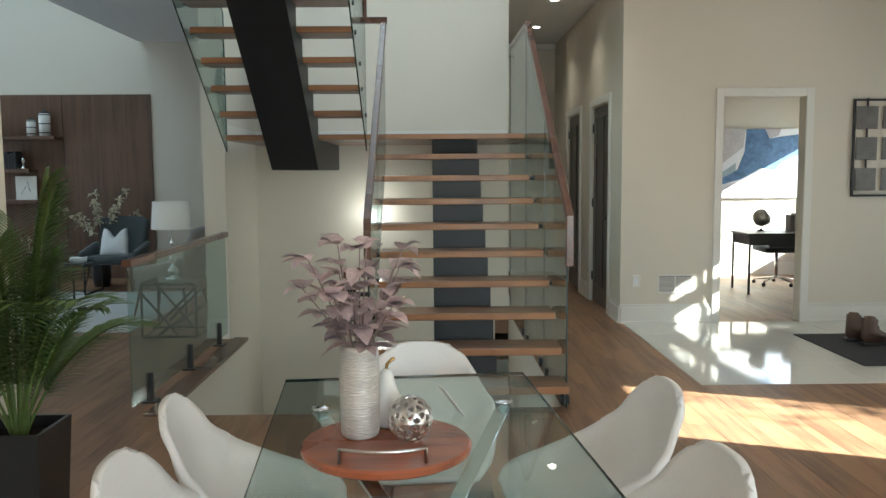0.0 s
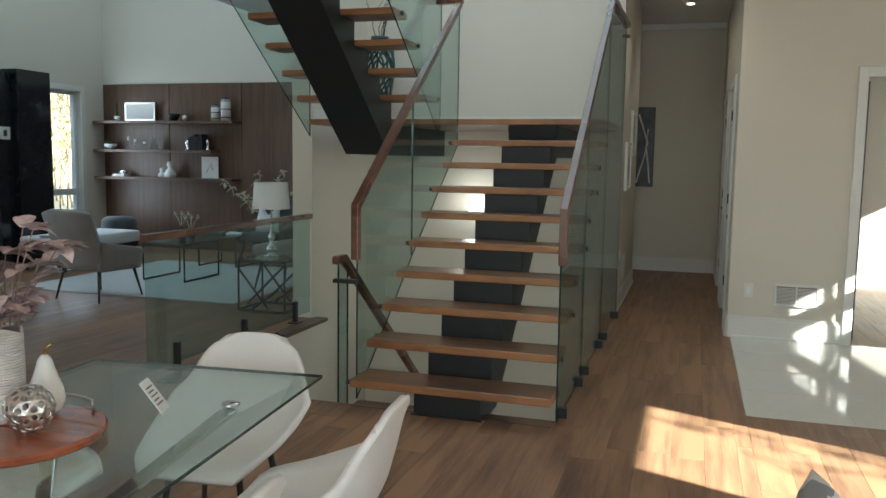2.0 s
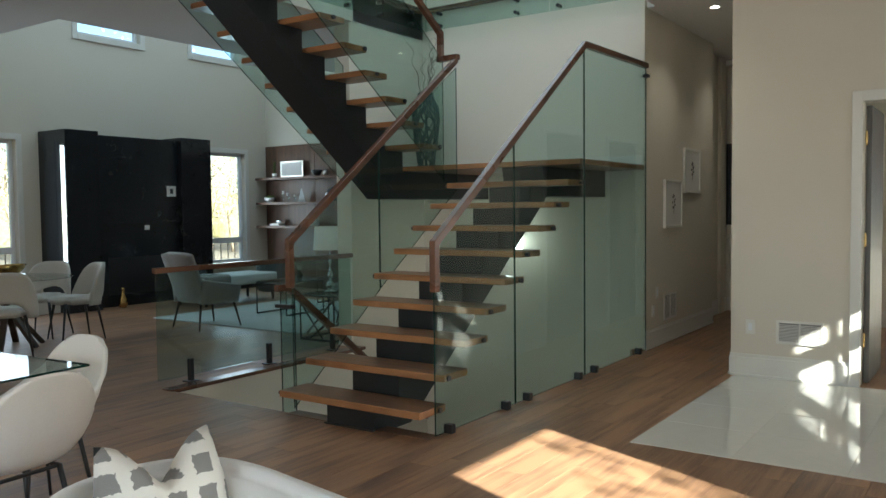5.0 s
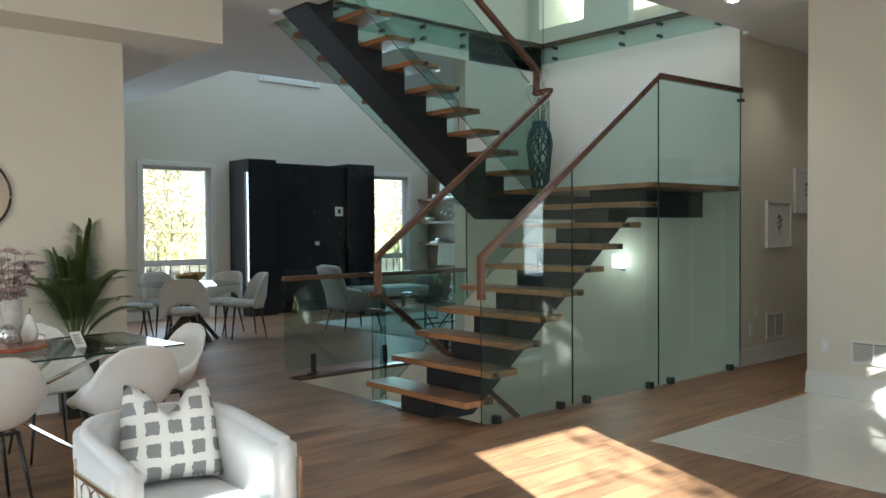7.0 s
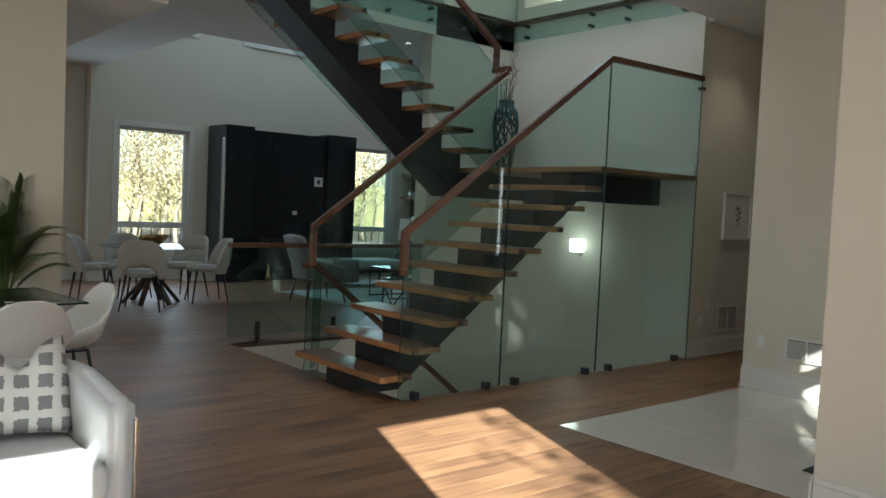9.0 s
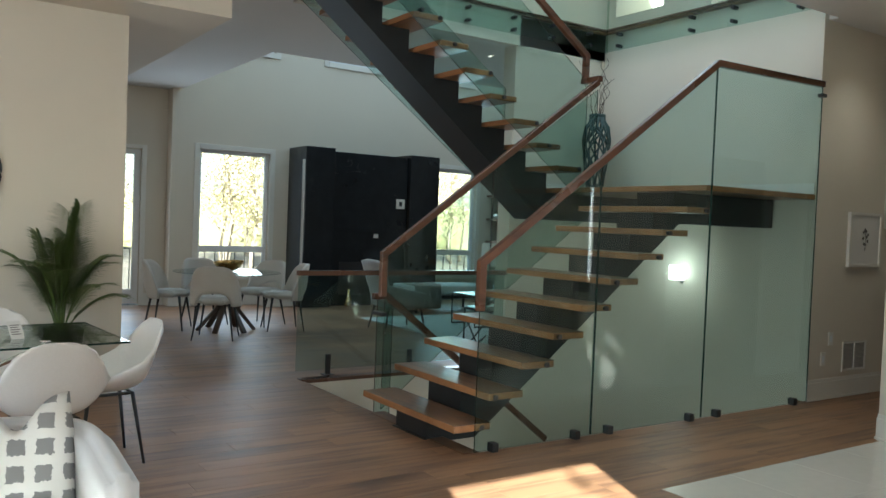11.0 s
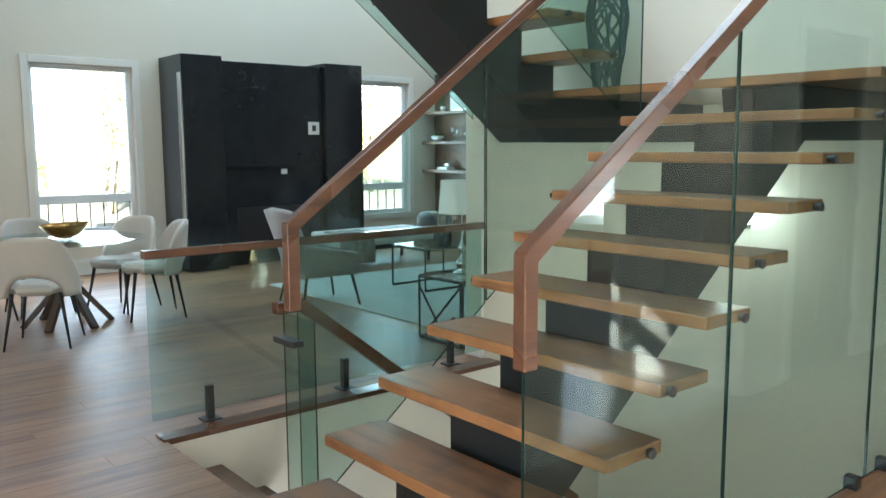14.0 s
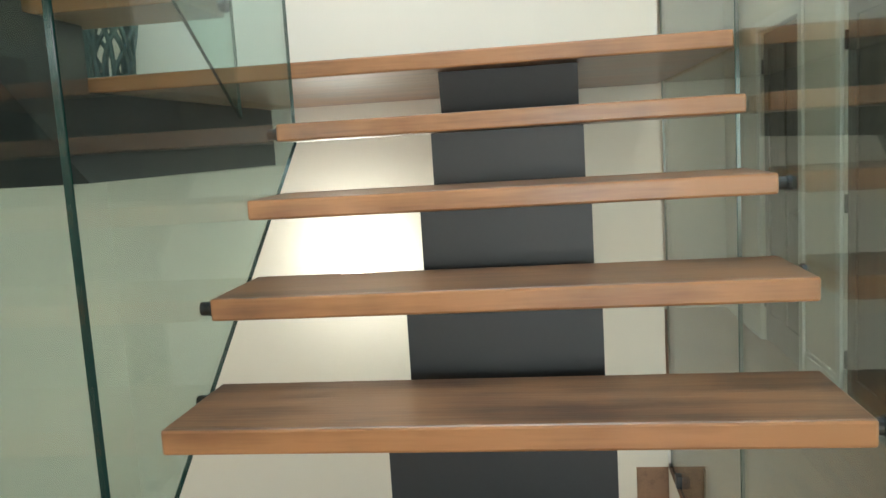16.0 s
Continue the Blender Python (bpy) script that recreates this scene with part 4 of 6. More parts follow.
# ---- furniture ----
def sheet(fn, nu, nv, thick, closed_u=False):
    """A thick shell over a grid: fn(u, v) gives a point, u and v from 0 to 1."""
    bm = bmesh.new()
    P = [[Vector(fn(i / nu, j / nv)) for i in range(nu + 1)] for j in range(nv + 1)]
    N = []
    for j in range(nv + 1):
        row = []
        for i in range(nu + 1):
            du = P[j][min(i + 1, nu)] - P[j][max(i - 1, 0)]
            dv = P[min(j + 1, nv)][i] - P[max(j - 1, 0)][i]
            row.append(du.cross(dv).normalized())
        N.append(row)
    A = [[bm.verts.new(P[j][i] + N[j][i] * thick / 2) for i in range(nu + 1)] for j in range(nv + 1)]
    B = [[bm.verts.new(P[j][i] - N[j][i] * thick / 2) for i in range(nu + 1)] for j in range(nv + 1)]
    for j in range(nv):
        for i in range(nu):
            bm.faces.new((A[j][i], A[j][i + 1], A[j + 1][i + 1], A[j + 1][i]))
            bm.faces.new((B[j][i], B[j + 1][i], B[j + 1][i + 1], B[j][i + 1]))
    for j in range(nv):
        bm.faces.new((A[j][0], A[j + 1][0], B[j + 1][0], B[j][0]))
        bm.faces.new((A[j][nu], B[j][nu], B[j + 1][nu], A[j + 1][nu]))
    for i in range(nu):
        bm.faces.new((A[0][i], B[0][i], B[0][i + 1], A[0][i + 1]))
        bm.faces.new((A[nv][i], A[nv][i + 1], B[nv][i + 1], B[nv][i]))
    bmesh.ops.recalc_face_normals(bm, faces=bm.faces)
    return bm


def curve_at(pts, t):
    """A point at t (0 to 1) on a smooth line through pts."""
    n = len(pts) - 1
    x = min(max(t, 0), 0.9999) * n
    i, f = int(x), x - int(x)
    p = [pts[max(i - 1, 0)], pts[i], pts[i + 1], pts[min(i + 2, n)]]
    return tuple(0.5 * (2 * b + (c - a) * f + (2 * a - 5 * b + 4 * c - d) * f * f + (3 * b - a - 3 * c + d) * f ** 3) for a, b, c, d in zip(*p))


def bucket(u, v):
    """Moulded dining shell facing -y."""
    y, z, w, lift, wrap = curve_at([(-0.245, 0.435, 0.17, 0.0, 0.0), (-0.20, 0.455, 0.215, 0.03, 0.0), (-0.06, 0.432, 0.25, 0.095, 0.0), (0.08, 0.430, 0.268, 0.150, 0.0), (0.17, 0.465, 0.272, 0.145, 0.03),
                                    (0.225, 0.55, 0.262, 0.075, 0.07), (0.25, 0.64, 0.238, 0.02, 0.05), (0.27, 0.73, 0.208, -0.01, 0.035), (0.287, 0.792, 0.172, -0.025, 0.02), (0.293, 0.822, 0.13, -0.03, 0.015)], v)
    s = 2 * u - 1
    a = abs(s)
    return (w * s, y - wrap * a ** 2.4, z + lift * a ** 3.4)


def dining_chair(x, y, rz):
    c = thing("dining_chair", (x, y, 0), "white moulded bucket dining chair with dark metal legs", "chair", "chairs round the glass table", rz)
    part("shell", sheet(bucket, 16, 26, 0.022), M_WHITEP, c, smooth=True)
    part("seat_frame", tube([(-0.13, -0.12, 0.41), (0.13, -0.12, 0.41), (0.13, 0.12, 0.41), (-0.13, 0.12, 0.41)], 0.009, 8, closed=True), M_BLACK, c)
    for sx in (-1, 1):
        for sy in (-1, 1):
            part("leg", tube([(sx * 0.13, sy * 0.12, 0.415), (sx * 0.185, sy * 0.18, 0.0)], 0.012, 10, 0.008), M_BLACK, c, smooth=True)
    return c


first = dining_chair(0.07, 2.87, 4)
for x, y, rz in ((0.585, 2.48, -86), (0.535, 1.80, -84), (-0.43, 2.38, 97), (-0.40, 1.84, 93)):
    copy_thing(first, pose(x, y, 0, 0, 0, rz))

for sx in (-1, 1):
    part("leg", bar([(sx * 0.36, -0.55, 0.0), (sx * 0.04, 0.0, 0.42), (sx * -0.30, 0.55, 0.735)], 0.05, 0.016), M_CHROME, table)
    part("leg", bar([(sx * 0.36, 0.62, 0.0), (sx * 0.04, 0.05, 0.42), (sx * -0.30, -0.5, 0.735)], 0.05, 0.016), M_CHROME, table)
for x, y in ((-0.30, 0.55), (0.30, 0.55), (-0.30, -0.5), (0.30, -0.5)):
    b = part("glass_cap", lathe([(0.001, 0.7515), (0.028, 0.7515), (0.03, 0.754), (0.026, 0.758), (0.001, 0.759)], 20), M_CHROME, table, smooth=True)
    b.location = (x, y, 0)

TT0 = 0.751
tray = thing("serving_tray", (-0.03, 2.05, TT0), "round reddish wood board with curved metal handles on glass table", "tray")
M_TRAY = wood("tray_wood", (0.33, 0.095, 0.04), (0.17, 0.045, 0.02), 0.25, "x", 0.4)
part("board", lathe([(0.001, 0.004), (0.222, 0.004), (0.230, 0.010), (0.232, 0.024), (0.226, 0.030), (0.001, 0.030)], 56), M_TRAY, tray)
for s1 in (-1, 1):
    pts = [(0.13 * math.sin(a), s1 * (0.20 - 0.02 * (1 - math.cos(a * 2))), 0.068) for a in [(-1 + 2 * i / 12) for i in range(13)]]
    pts = [(pts[0][0], pts[0][1], 0.028), *pts, (pts[-1][0], pts[-1][1], 0.028)]
    part("handle", tube(pts, 0.0045, 8), M_SILVER, tray, smooth=True)

ZT = TT0 + 0.0305
vase = thing("table_vase", (-0.105, 2.10, ZT), "tall ribbed silver cylinder vase holding mauve leaf stems", "vase")
prof = [(0.001, 0), (0.044, 0.0), (0.051, 0.006)]
for k in range(64):
    z = 0.012 + 0.234 * k / 63
    prof.append((0.052 + (0.0022 if k % 2 else 0) + 0.0025 * math.sin(k * 0.05), z))
prof += [(0.052, 0.252), (0.048, 0.252), (0.045, 0.19), (0.001, 0.19)]
part("body", lathe(prof, 36), M_TWINE, vase)
part("rim", lathe([(0.0485, 0.2525), (0.0525, 0.2525), (0.0525, 0.256), (0.0485, 0.256)], 36), M_SILVER, vase)


def leaf_mesh(bm, base, direction, length, width, up=Vector((0, 0, 1)), fold=0.15, droop=0.25, n=4):
    """A pointed leaf: two rows of faces with a fold along the rib."""
    d = Vector(direction).normalized()
    s = d.cross(up)
    s = s.normalized() if s.length > 1e-3 else Vector((1, 0, 0))
    nrm = s.cross(d)
    rows = []
    for i in range(n + 1):
        t = i / n
        c = Vector(base) + d * length * t - Vector((0, 0, 1)) * droop * length * t * t
        w = width * math.sin(math.pi * min(1, 0.08 + t * 0.92)) ** 0.8 / 2 * (1 if i < n else 0.05)
        rows.append((bm.verts.new(c - s * w + nrm * w * fold), bm.verts.new(c), bm.verts.new(c + s * w + nrm * w * fold)))
    for a, b in zip(rows, rows[1:]):
        bm.faces.new((a[0], a[1], b[1], b[0]))
        bm.faces.new((a[1], a[2], b[2], b[1]))


M_MAUVE = mat("mauve_leaf", (0.50, 0.385, 0.385), 0.6, vary=0.25, scale=20, fine=60, bump=0.1, per=0.35)
M_PINKSTEM = mat("stem", (0.26, 0.19, 0.17), 0.7)
rnd = random.Random(11)
flowers = thing("leaf_bouquet", (-0.105, 2.10, ZT + 0.19), "dusty mauve leafy artificial stems in silver vase", "flowers")
for k in range(13):
    a, lean = k * 2.4 + rnd.uniform(-0.3, 0.3), rnd.uniform(0.03, 0.16)
    L = rnd.uniform(0.24, 0.38) - lean * 0.4
    pts = [Vector(((0.02 + lean * t ** 1.4) * math.cos(a), (0.02 + lean * t ** 1.4) * math.sin(a), L * t)) for t in [i / 6 for i in range(7)]]
    part("stem", tube(pts, 0.003, 5, 0.0015), M_PINKSTEM, flowers)
    for i in range(2, 7):
        for q in range(2 if i < 6 else 4):
            bm = bmesh.new()
            b2 = a + rnd.uniform(-1.5, 1.5)
            leaf_mesh(bm, pts[i], (math.cos(b2), math.sin(b2), rnd.uniform(0.0, 0.9)), rnd.uniform(0.058, 0.088), rnd.uniform(0.044, 0.058), fold=0.35, droop=rnd.uniform(0.1, 0.6))
            part("leaf", bm, M_MAUVE, flowers, smooth=True)

pear = thing("ceramic_pear", (-0.035, 2.175, ZT), "white ceramic pear with brass stem on wooden board", "ornament")
part("body", lathe([(0.001, 0), (0.025, 0.002), (0.042, 0.018), (0.050, 0.045), (0.046, 0.075), (0.034, 0.105), (0.024, 0.135), (0.019, 0.155), (0.010, 0.168), (0.001, 0.170)], 28), M_CERAM, pear, smooth=True)
part("stem", tube([(0, 0, 0.166), (0.002, 0, 0.182), (0.014, 0, 0.194), (0.024, 0, 0.200)], 0.005, 8), M_GOLD, pear, smooth=True)

orb = thing("openwork_orb", (0.035, 2.045, ZT + 0.064), "silver openwork metal ball on wooden board", "ornament")
bm = bmesh.new()
bmesh.ops.create_icosphere(bm, subdivisions=2, radius=0.062)
me = mesh_of("orb", bm)
me.materials.append(M_SILVER)
ball = new("lattice", me)
ball.parent = orb
w = ball.modifiers.new("w", "WIREFRAME")
w.thickness, w.use_even_offset = 0.0085, False
sb = ball.modifiers.new("s", "SUBSURF")
sb.levels = sb.render_levels = 1

card = thing("table_card", (0.185, 2.40, TT0), "small white printed card leaning back on glass table", "sign", rz=108)
bm = boxes((-0.036, 0.036, -0.0015, 0.0015, 0, 0.11))
bmesh.ops.rotate(bm, verts=bm.verts, matrix=Matrix.Rotation(radians(-36), 3, "X"))
part("card", bm, M_PAPER, card)
for k in range(5):
    bm = boxes((-0.026, 0.024 - 0.01 * (k % 2), -0.0026, -0.0016, 0.082 - 0.014 * k, 0.087 - 0.014 * k))
    bmesh.ops.rotate(bm, verts=bm.verts, matrix=Matrix.Rotation(radians(-36), 3, "X"))
    part("text_line", bm, M_INK, card)


# breakfast table and chairs
def ring_chair(x, y, rz):
    c = thing("breakfast_chair", (x, y, 0), "white upholstered chair with rounded open back and black tapered legs", "chair", "chairs round the breakfast table", rz)
    bm = boxes((-0.265, 0.265, -0.25, 0.24, 0.415, 0.495))
    for v in bm.verts:
        v.co.x *= 0.92 if v.co.y > 0 else 1.0
    bmesh.ops.bevel(bm, geom=[e for e in bm.edges if abs(e.verts[0].co.z - e.verts[1].co.z) > 0.05], offset=0.12, segments=5, affect="EDGES")
    bmesh.ops.bevel(bm, geom=[e for e in bm.edges if abs(e.verts[0].co.z - e.verts[1].co.z) < 0.001], offset=0.018, segments=2, affect="EDGES")
    part("seat", bm, M_BOUCLE, c, smooth=True)
    def back(u, v):
        s = 2 * u - 1
        ang = s * 1.35
        R = 0.285
        low = 0.40 + 0.165 * math.sqrt(max(0, 1 - (s / 0.58) ** 2))
        top = 0.865 - 0.36 * abs(s) ** 4
        z = low + (max(top, low + 0.03) - low) * v
        y0 = R * math.cos(ang) * 0.95 + 0.10 * (z - 0.45)
        return (R * math.sin(ang) * (1 - 0.12 * (z - 0.5)), y0, z)
    part("backrest", sheet(back, 34, 8, 0.04), M_BOUCLE, c, smooth=True)
    for sx in (-1, 1):
        for sy in (-1, 1):
            part("leg", tube([(sx * 0.17, sy * 0.17, 0.43), (sx * 0.235, sy * 0.235, 0.0)], 0.017, 10, 0.008), M_BLACK, c, smooth=True)
    return c


BT = (-4.98, 5.33)
ch = None
for k, a in enumerate((-28, 79, 240, 184, 122)):
    px, py = BT[0] + 0.72 * math.cos(radians(a)), BT[1] + 0.72 * math.sin(radians(a))
    rz = a - 90
    ch = ring_chair(px, py, rz) if ch is None else copy_thing(ch, pose(px, py, 0, 0, 0, rz))
bt = thing("breakfast_table", (*BT, 0), "round glass breakfast table on crossed dark wooden legs", "table")
part("tabletop", lathe([(0.001, 0.738), (0.66, 0.738), (0.663, 0.744), (0.66, 0.75), (0.001, 0.75)], 64), M_TABLEGLASS, bt)
for a in (20, 80, 140):
    c, s1 = math.cos(radians(a)), math.sin(radians(a))
    part("leg", bar([(0.36 * c, 0.36 * s1, 0.0), (0.04 * c, 0.04 * s1, 0.40), (-0.30 * c, -0.30 * s1, 0.736)], 0.06, 0.045, (-s1, c, 0)), M_BROWNLEG, bt)
    part("leg", bar([(-0.36 * c, -0.36 * s1, 0.0), (-0.05 * c, -0.05 * s1, 0.36)], 0.06, 0.045, (-s1, c, 0)), M_BROWNLEG, bt)
bowl = thing("gold_bowl", (BT[0] - 0.02, BT[1] + 0.02, 0.751), "gold wave-rimmed bowl on round glass table", "bowl")
bm = lathe([(0.001, 0.0), (0.06, 0.002), (0.12, 0.03), (0.17, 0.08), (0.20, 0.12), (0.193, 0.12), (0.16, 0.082), (0.11, 0.036), (0.05, 0.012), (0.001, 0.010)], 40)
for v in bm.verts:
    a = math.atan2(v.co.y, v.co.x)
    v.co.z += 0.035 * (v.co.z / 0.12) ** 2 * math.cos(a)
part("bowl", bm, M_GOLD, bowl, smooth=True)

# barrel armchair with patterned cushion
arm = thing("barrel_armchair", (2.115, 2.15, 0), "white velvet barrel armchair with brass honeycomb side panels", "armchair")
def shell(u, v):
    s = 2 * u - 1
    if abs(s) < 0.7:
        a, n = s / 0.7 * math.pi / 2, 2.3
        ca, sa = math.cos(a), math.sin(a)
        r = (abs(ca) ** n + abs(sa) ** n) ** (-1 / n)
        x, y = -0.34 * r * ca, 0.298 * r * sa
    else:
        x, y = 0.37 * (abs(s) - 0.7) / 0.3, math.copysign(0.298, s)
    top = 0.695 - 0.055 * max(0, (x + 0.2) / 0.55)
    bow = 0.012 * math.sin(math.pi * v)
    return (x * (1 + bow), y, 0.13 + (top - 0.13) * v)
def soft(bm, r=0.030):
    """Rounded outer edges."""
    es = [e for e in bm.edges if len(e.link_faces) == 2 and e.calc_face_angle() > 1.0]
    bmesh.ops.bevel(bm, geom=es, offset=r, segments=3, affect="EDGES")
    return bm
part("shell", soft(sheet(shell, 44, 5, 0.10)), M_FAB, arm, smooth=True)
part("seat_base", boxes((-0.27, 0.375, -0.25, 0.25, 0.13, 0.265), bev=0.012), M_FAB, arm)
part("seat_cushion", boxes((-0.26, 0.395, -0.247, 0.247, 0.27, 0.405), bev=0.035), M_FAB, arm, smooth=True)
part("base", boxes((-0.31, 0.38, -0.30, 0.30, 0.03, 0.125), bev=0.004), M_CHAMP, arm, "champagne metal plinth")
for s1 in (-1, 1):
    y = s1 * 0.351
    part("side_frame", boxes((-0.06, 0.36, y - 0.007, y + 0.007, 0.0, 0.018), (-0.06, 0.36, y - 0.007, y + 0.007, 0.54, 0.558), (-0.06, -0.042, y - 0.007, y + 0.007, 0.018, 0.60), (0.342, 0.36, y - 0.007, y + 0.007, 0.018, 0.54), bev=0.002), M_CHAMP, arm)
    for i in range(5):
        for j in range(6):
            cx, cz, r = 0.01 + 0.110 * i + (0.055 if j % 2 else 0), 0.066 + 0.085 * j, 0.054
            if cx + r > 0.365:
                continue
            part("honeycomb", tube([(cx + r * math.cos(t), y, cz + r * 0.92 * math.sin(t)) for t in [math.pi / 6 + math.pi / 3 * q for q in range(6)]], 0.004, 4, closed=True), M_CHAMP, arm)


def cushion_mesh(w, t, seed):
    bm = bmesh.new()
    n = 16
    top, bot = {}, {}
    for i in range(n + 1):
        for j in range(n + 1):
            u, v = 2 * i / n - 1, 2 * j / n - 1
            k = 1 - 0.06 * ((1 - u * u) * abs(v) ** 3 + 0) 
            x, z = u * w / 2 * (1 - 0.07 * (1 - v * v)), v * w / 2 * (1 - 0.07 * (1 - u * u))
            h = t / 2 * ((1 - u ** 4) * (1 - v ** 4)) ** 0.55 * (1 + 0.12 * noise.noise((u * 2 + seed, v * 2, 0)))
            h *= 1 - 0.35 * math.exp(-((u / 0.15) ** 2)) * max(0, v)
            if v > 0.2:
                z -= 0.36 * w * math.exp(-((u / 0.42) ** 2)) * (v - 0.2)
                x *= 1 - 0.24 * (v - 0.2)
            top[i, j] = bm.verts.new((x, -h, z))
            bot[i, j] = bm.verts.new((x, h, z))
    for i in range(n):
        for j in range(n):
            bm.faces.new((top[i, j], top[i + 1, j], top[i + 1, j + 1], top[i, j + 1]))
            bm.faces.new((bot[i, j], bot[i, j + 1], bot[i + 1, j + 1], bot[i + 1, j]))
    bmesh.ops.remove_doubles(bm, verts=bm.verts, dist=0.0008)
    bmesh.ops.recalc_face_normals(bm, faces=bm.faces)
    return bm


def check_material():
    """Grey rough-edged squares on white cloth."""
    m = mat("checked_cloth", (0.70, 0.68, 0.65), 0.9, vary=0.05, fine=300, bump=0.3)
    n, l = m.node_tree.nodes, m.node_tree.links
    p = n["Principled BSDF"]
    tc, sep, no, va = n.new("ShaderNodeTexCoord"), n.new("ShaderNodeSeparateXYZ"), n.new("ShaderNodeTexNoise"), n.new("ShaderNodeVectorMath")
    no.inputs["Scale"].default_value = 70
    va.operation = "MULTIPLY_ADD"
    va.inputs[1].default_value = (0.022, 0.022, 0.022)
    l.new(tc.outputs["Object"], no.inputs["Vector"])
    l.new(no.outputs["Color"], va.inputs[0])
    l.new(tc.outputs["Object"], va.inputs[2])
    l.new(va.outputs[0], sep.inputs[0])
    fac = None
    for ax in ("X", "Z"):
        a = n.new("ShaderNodeMath"); a.operation = "MULTIPLY"; a.inputs[1].default_value = 2 * math.pi / 0.088
        b = n.new("ShaderNodeMath"); b.operation = "SINE"
        c = n.new("ShaderNodeMath"); c.operation = "GREATER_THAN"; c.inputs[1].default_value = -0.35
        l.new(sep.outputs[ax], a.inputs[0]); l.new(a.outputs[0], b.inputs[0]); l.new(b.outputs[0], c.inputs[0])
        if fac is None:
            fac = c.outputs[0]
        else:
            d = n.new("ShaderNodeMath"); d.operation = "MULTIPLY"
            l.new(fac, d.inputs[0]); l.new(c.outputs[0], d.inputs[1]); fac = d.outputs[0]
    mx = n.new("ShaderNodeMix"); mx.data_type = "RGBA"
    mx.inputs[6].default_value, mx.inputs[7].default_value = (0.68, 0.67, 0.64, 1), (0.22, 0.22, 0.22, 1)
    l.new(fac, mx.inputs[0]); l.new(mx.outputs[2], p.inputs["Base Color"])
    return m


cu = thing("throw_cushion", (1.955, 2.20, 0.615), "grey and white checked square cushion propped in white armchair", "cushion")
cu.rotation_euler = (radians(-18), 0, radians(78))
part("cover", cushion_mesh(0.41, 0.15, 1), check_material(), cu, smooth=True)


# palm
def palm_tree(x, y, h_pot, h_top, seed, n_frond=15):
    rnd = random.Random(seed)
    p = thing("potted_palm", (x, y, 0), "artificial areca palm in tall black square planter by cream wall", "plant")
    bm = bmesh.new()
    a, b, H = 0.105, 0.135, h_pot
    def sq(r, z):
        return [bm.verts.new((sx * r, sy * r, z)) for sx, sy in ((-1, -1), (1, -1), (1, 1), (-1, 1))]
    rows = [sq(a, 0), sq(b, H), sq(b - 0.015, H), sq(b - 0.03, H - 0.08)]
    bm.faces.new(rows[0][::-1])
    for r0, r1 in zip(rows, rows[1:]):
        for k in range(4):
            bm.faces.new((r0[k], r0[(k + 1) % 4], r1[(k + 1) % 4], r1[k]))
    bmesh.ops.recalc_face_normals(bm, faces=bm.faces)
    part("planter", bm, M_POT, p)
    part("soil", boxes((-b + 0.03, b - 0.03, -b + 0.03, b - 0.03, H - 0.075, H - 0.045)), M_SOIL, p)
    L = h_top - h_pot
    for k in range(n_frond):
        a0 = k * 2.4 + rnd.uniform(-0.25, 0.25)
        tall = k < 9
        reach = rnd.uniform(0.03, 0.17) if tall else rnd.uniform(0.26, 0.42)
        rise = L * (rnd.uniform(0.62, 1.03) if tall else rnd.uniform(0.30, 0.66))
        sag = 0.12 if tall else 0.42
        pts = []
        for i in range(19):
            t = i / 18
            r = 0.02 + reach * t ** 1.35
            z = H - 0.06 + rise * ((1 + sag) * t - sag * t ** 3.2)
            pts.append(Vector((r * math.cos(a0), r * math.sin(a0), z)))
        bm = tube(pts, 0.0065, 5, 0.002)
        n = 40 if tall else 28
        for i in range(n):
            t = 0.30 + 0.70 * i / (n - 1)
            f = t * 18
            i0 = min(int(f), 17)
            base = pts[i0].lerp(pts[i0 + 1], f - i0)
            d = (pts[i0 + 1] - pts[i0]).normalized()
            side = d.cross(Vector((math.cos(a0), math.sin(a0), 0.25)) if tall else Vector((0, 0, 1))).normalized()
            nrm = side.cross(d)
            q = (t - 0.30) / 0.70
            for s1 in (-1, 1):
                ln = (0.10 + (0.16 if tall else 0.12) * math.sin(math.pi * (0.12 + 0.72 * q))) * rnd.uniform(0.88, 1.1)
                leaf_mesh(bm, base, d * (0.45 + 0.6 * q) + side * s1 * 0.95 + nrm * 0.18, ln, 0.017, fold=0.25, droop=0.30, n=3)
        part("frond", bm, M_LEAF, p, smooth=False)
    return p


palm_tree(-1.44, 2.86, 0.585, 1.55, 5, 21)

# great room: rug, chairs, tables, lamp
rug = thing("rug", (-4.0, 8.85, 0), "pale grey woven area rug on oak floor", "rug")
part("weave", boxes((-1.60, 1.20, -1.25, 1.45, 0.001, 0.014), bev=0.004), M_RUG, rug)


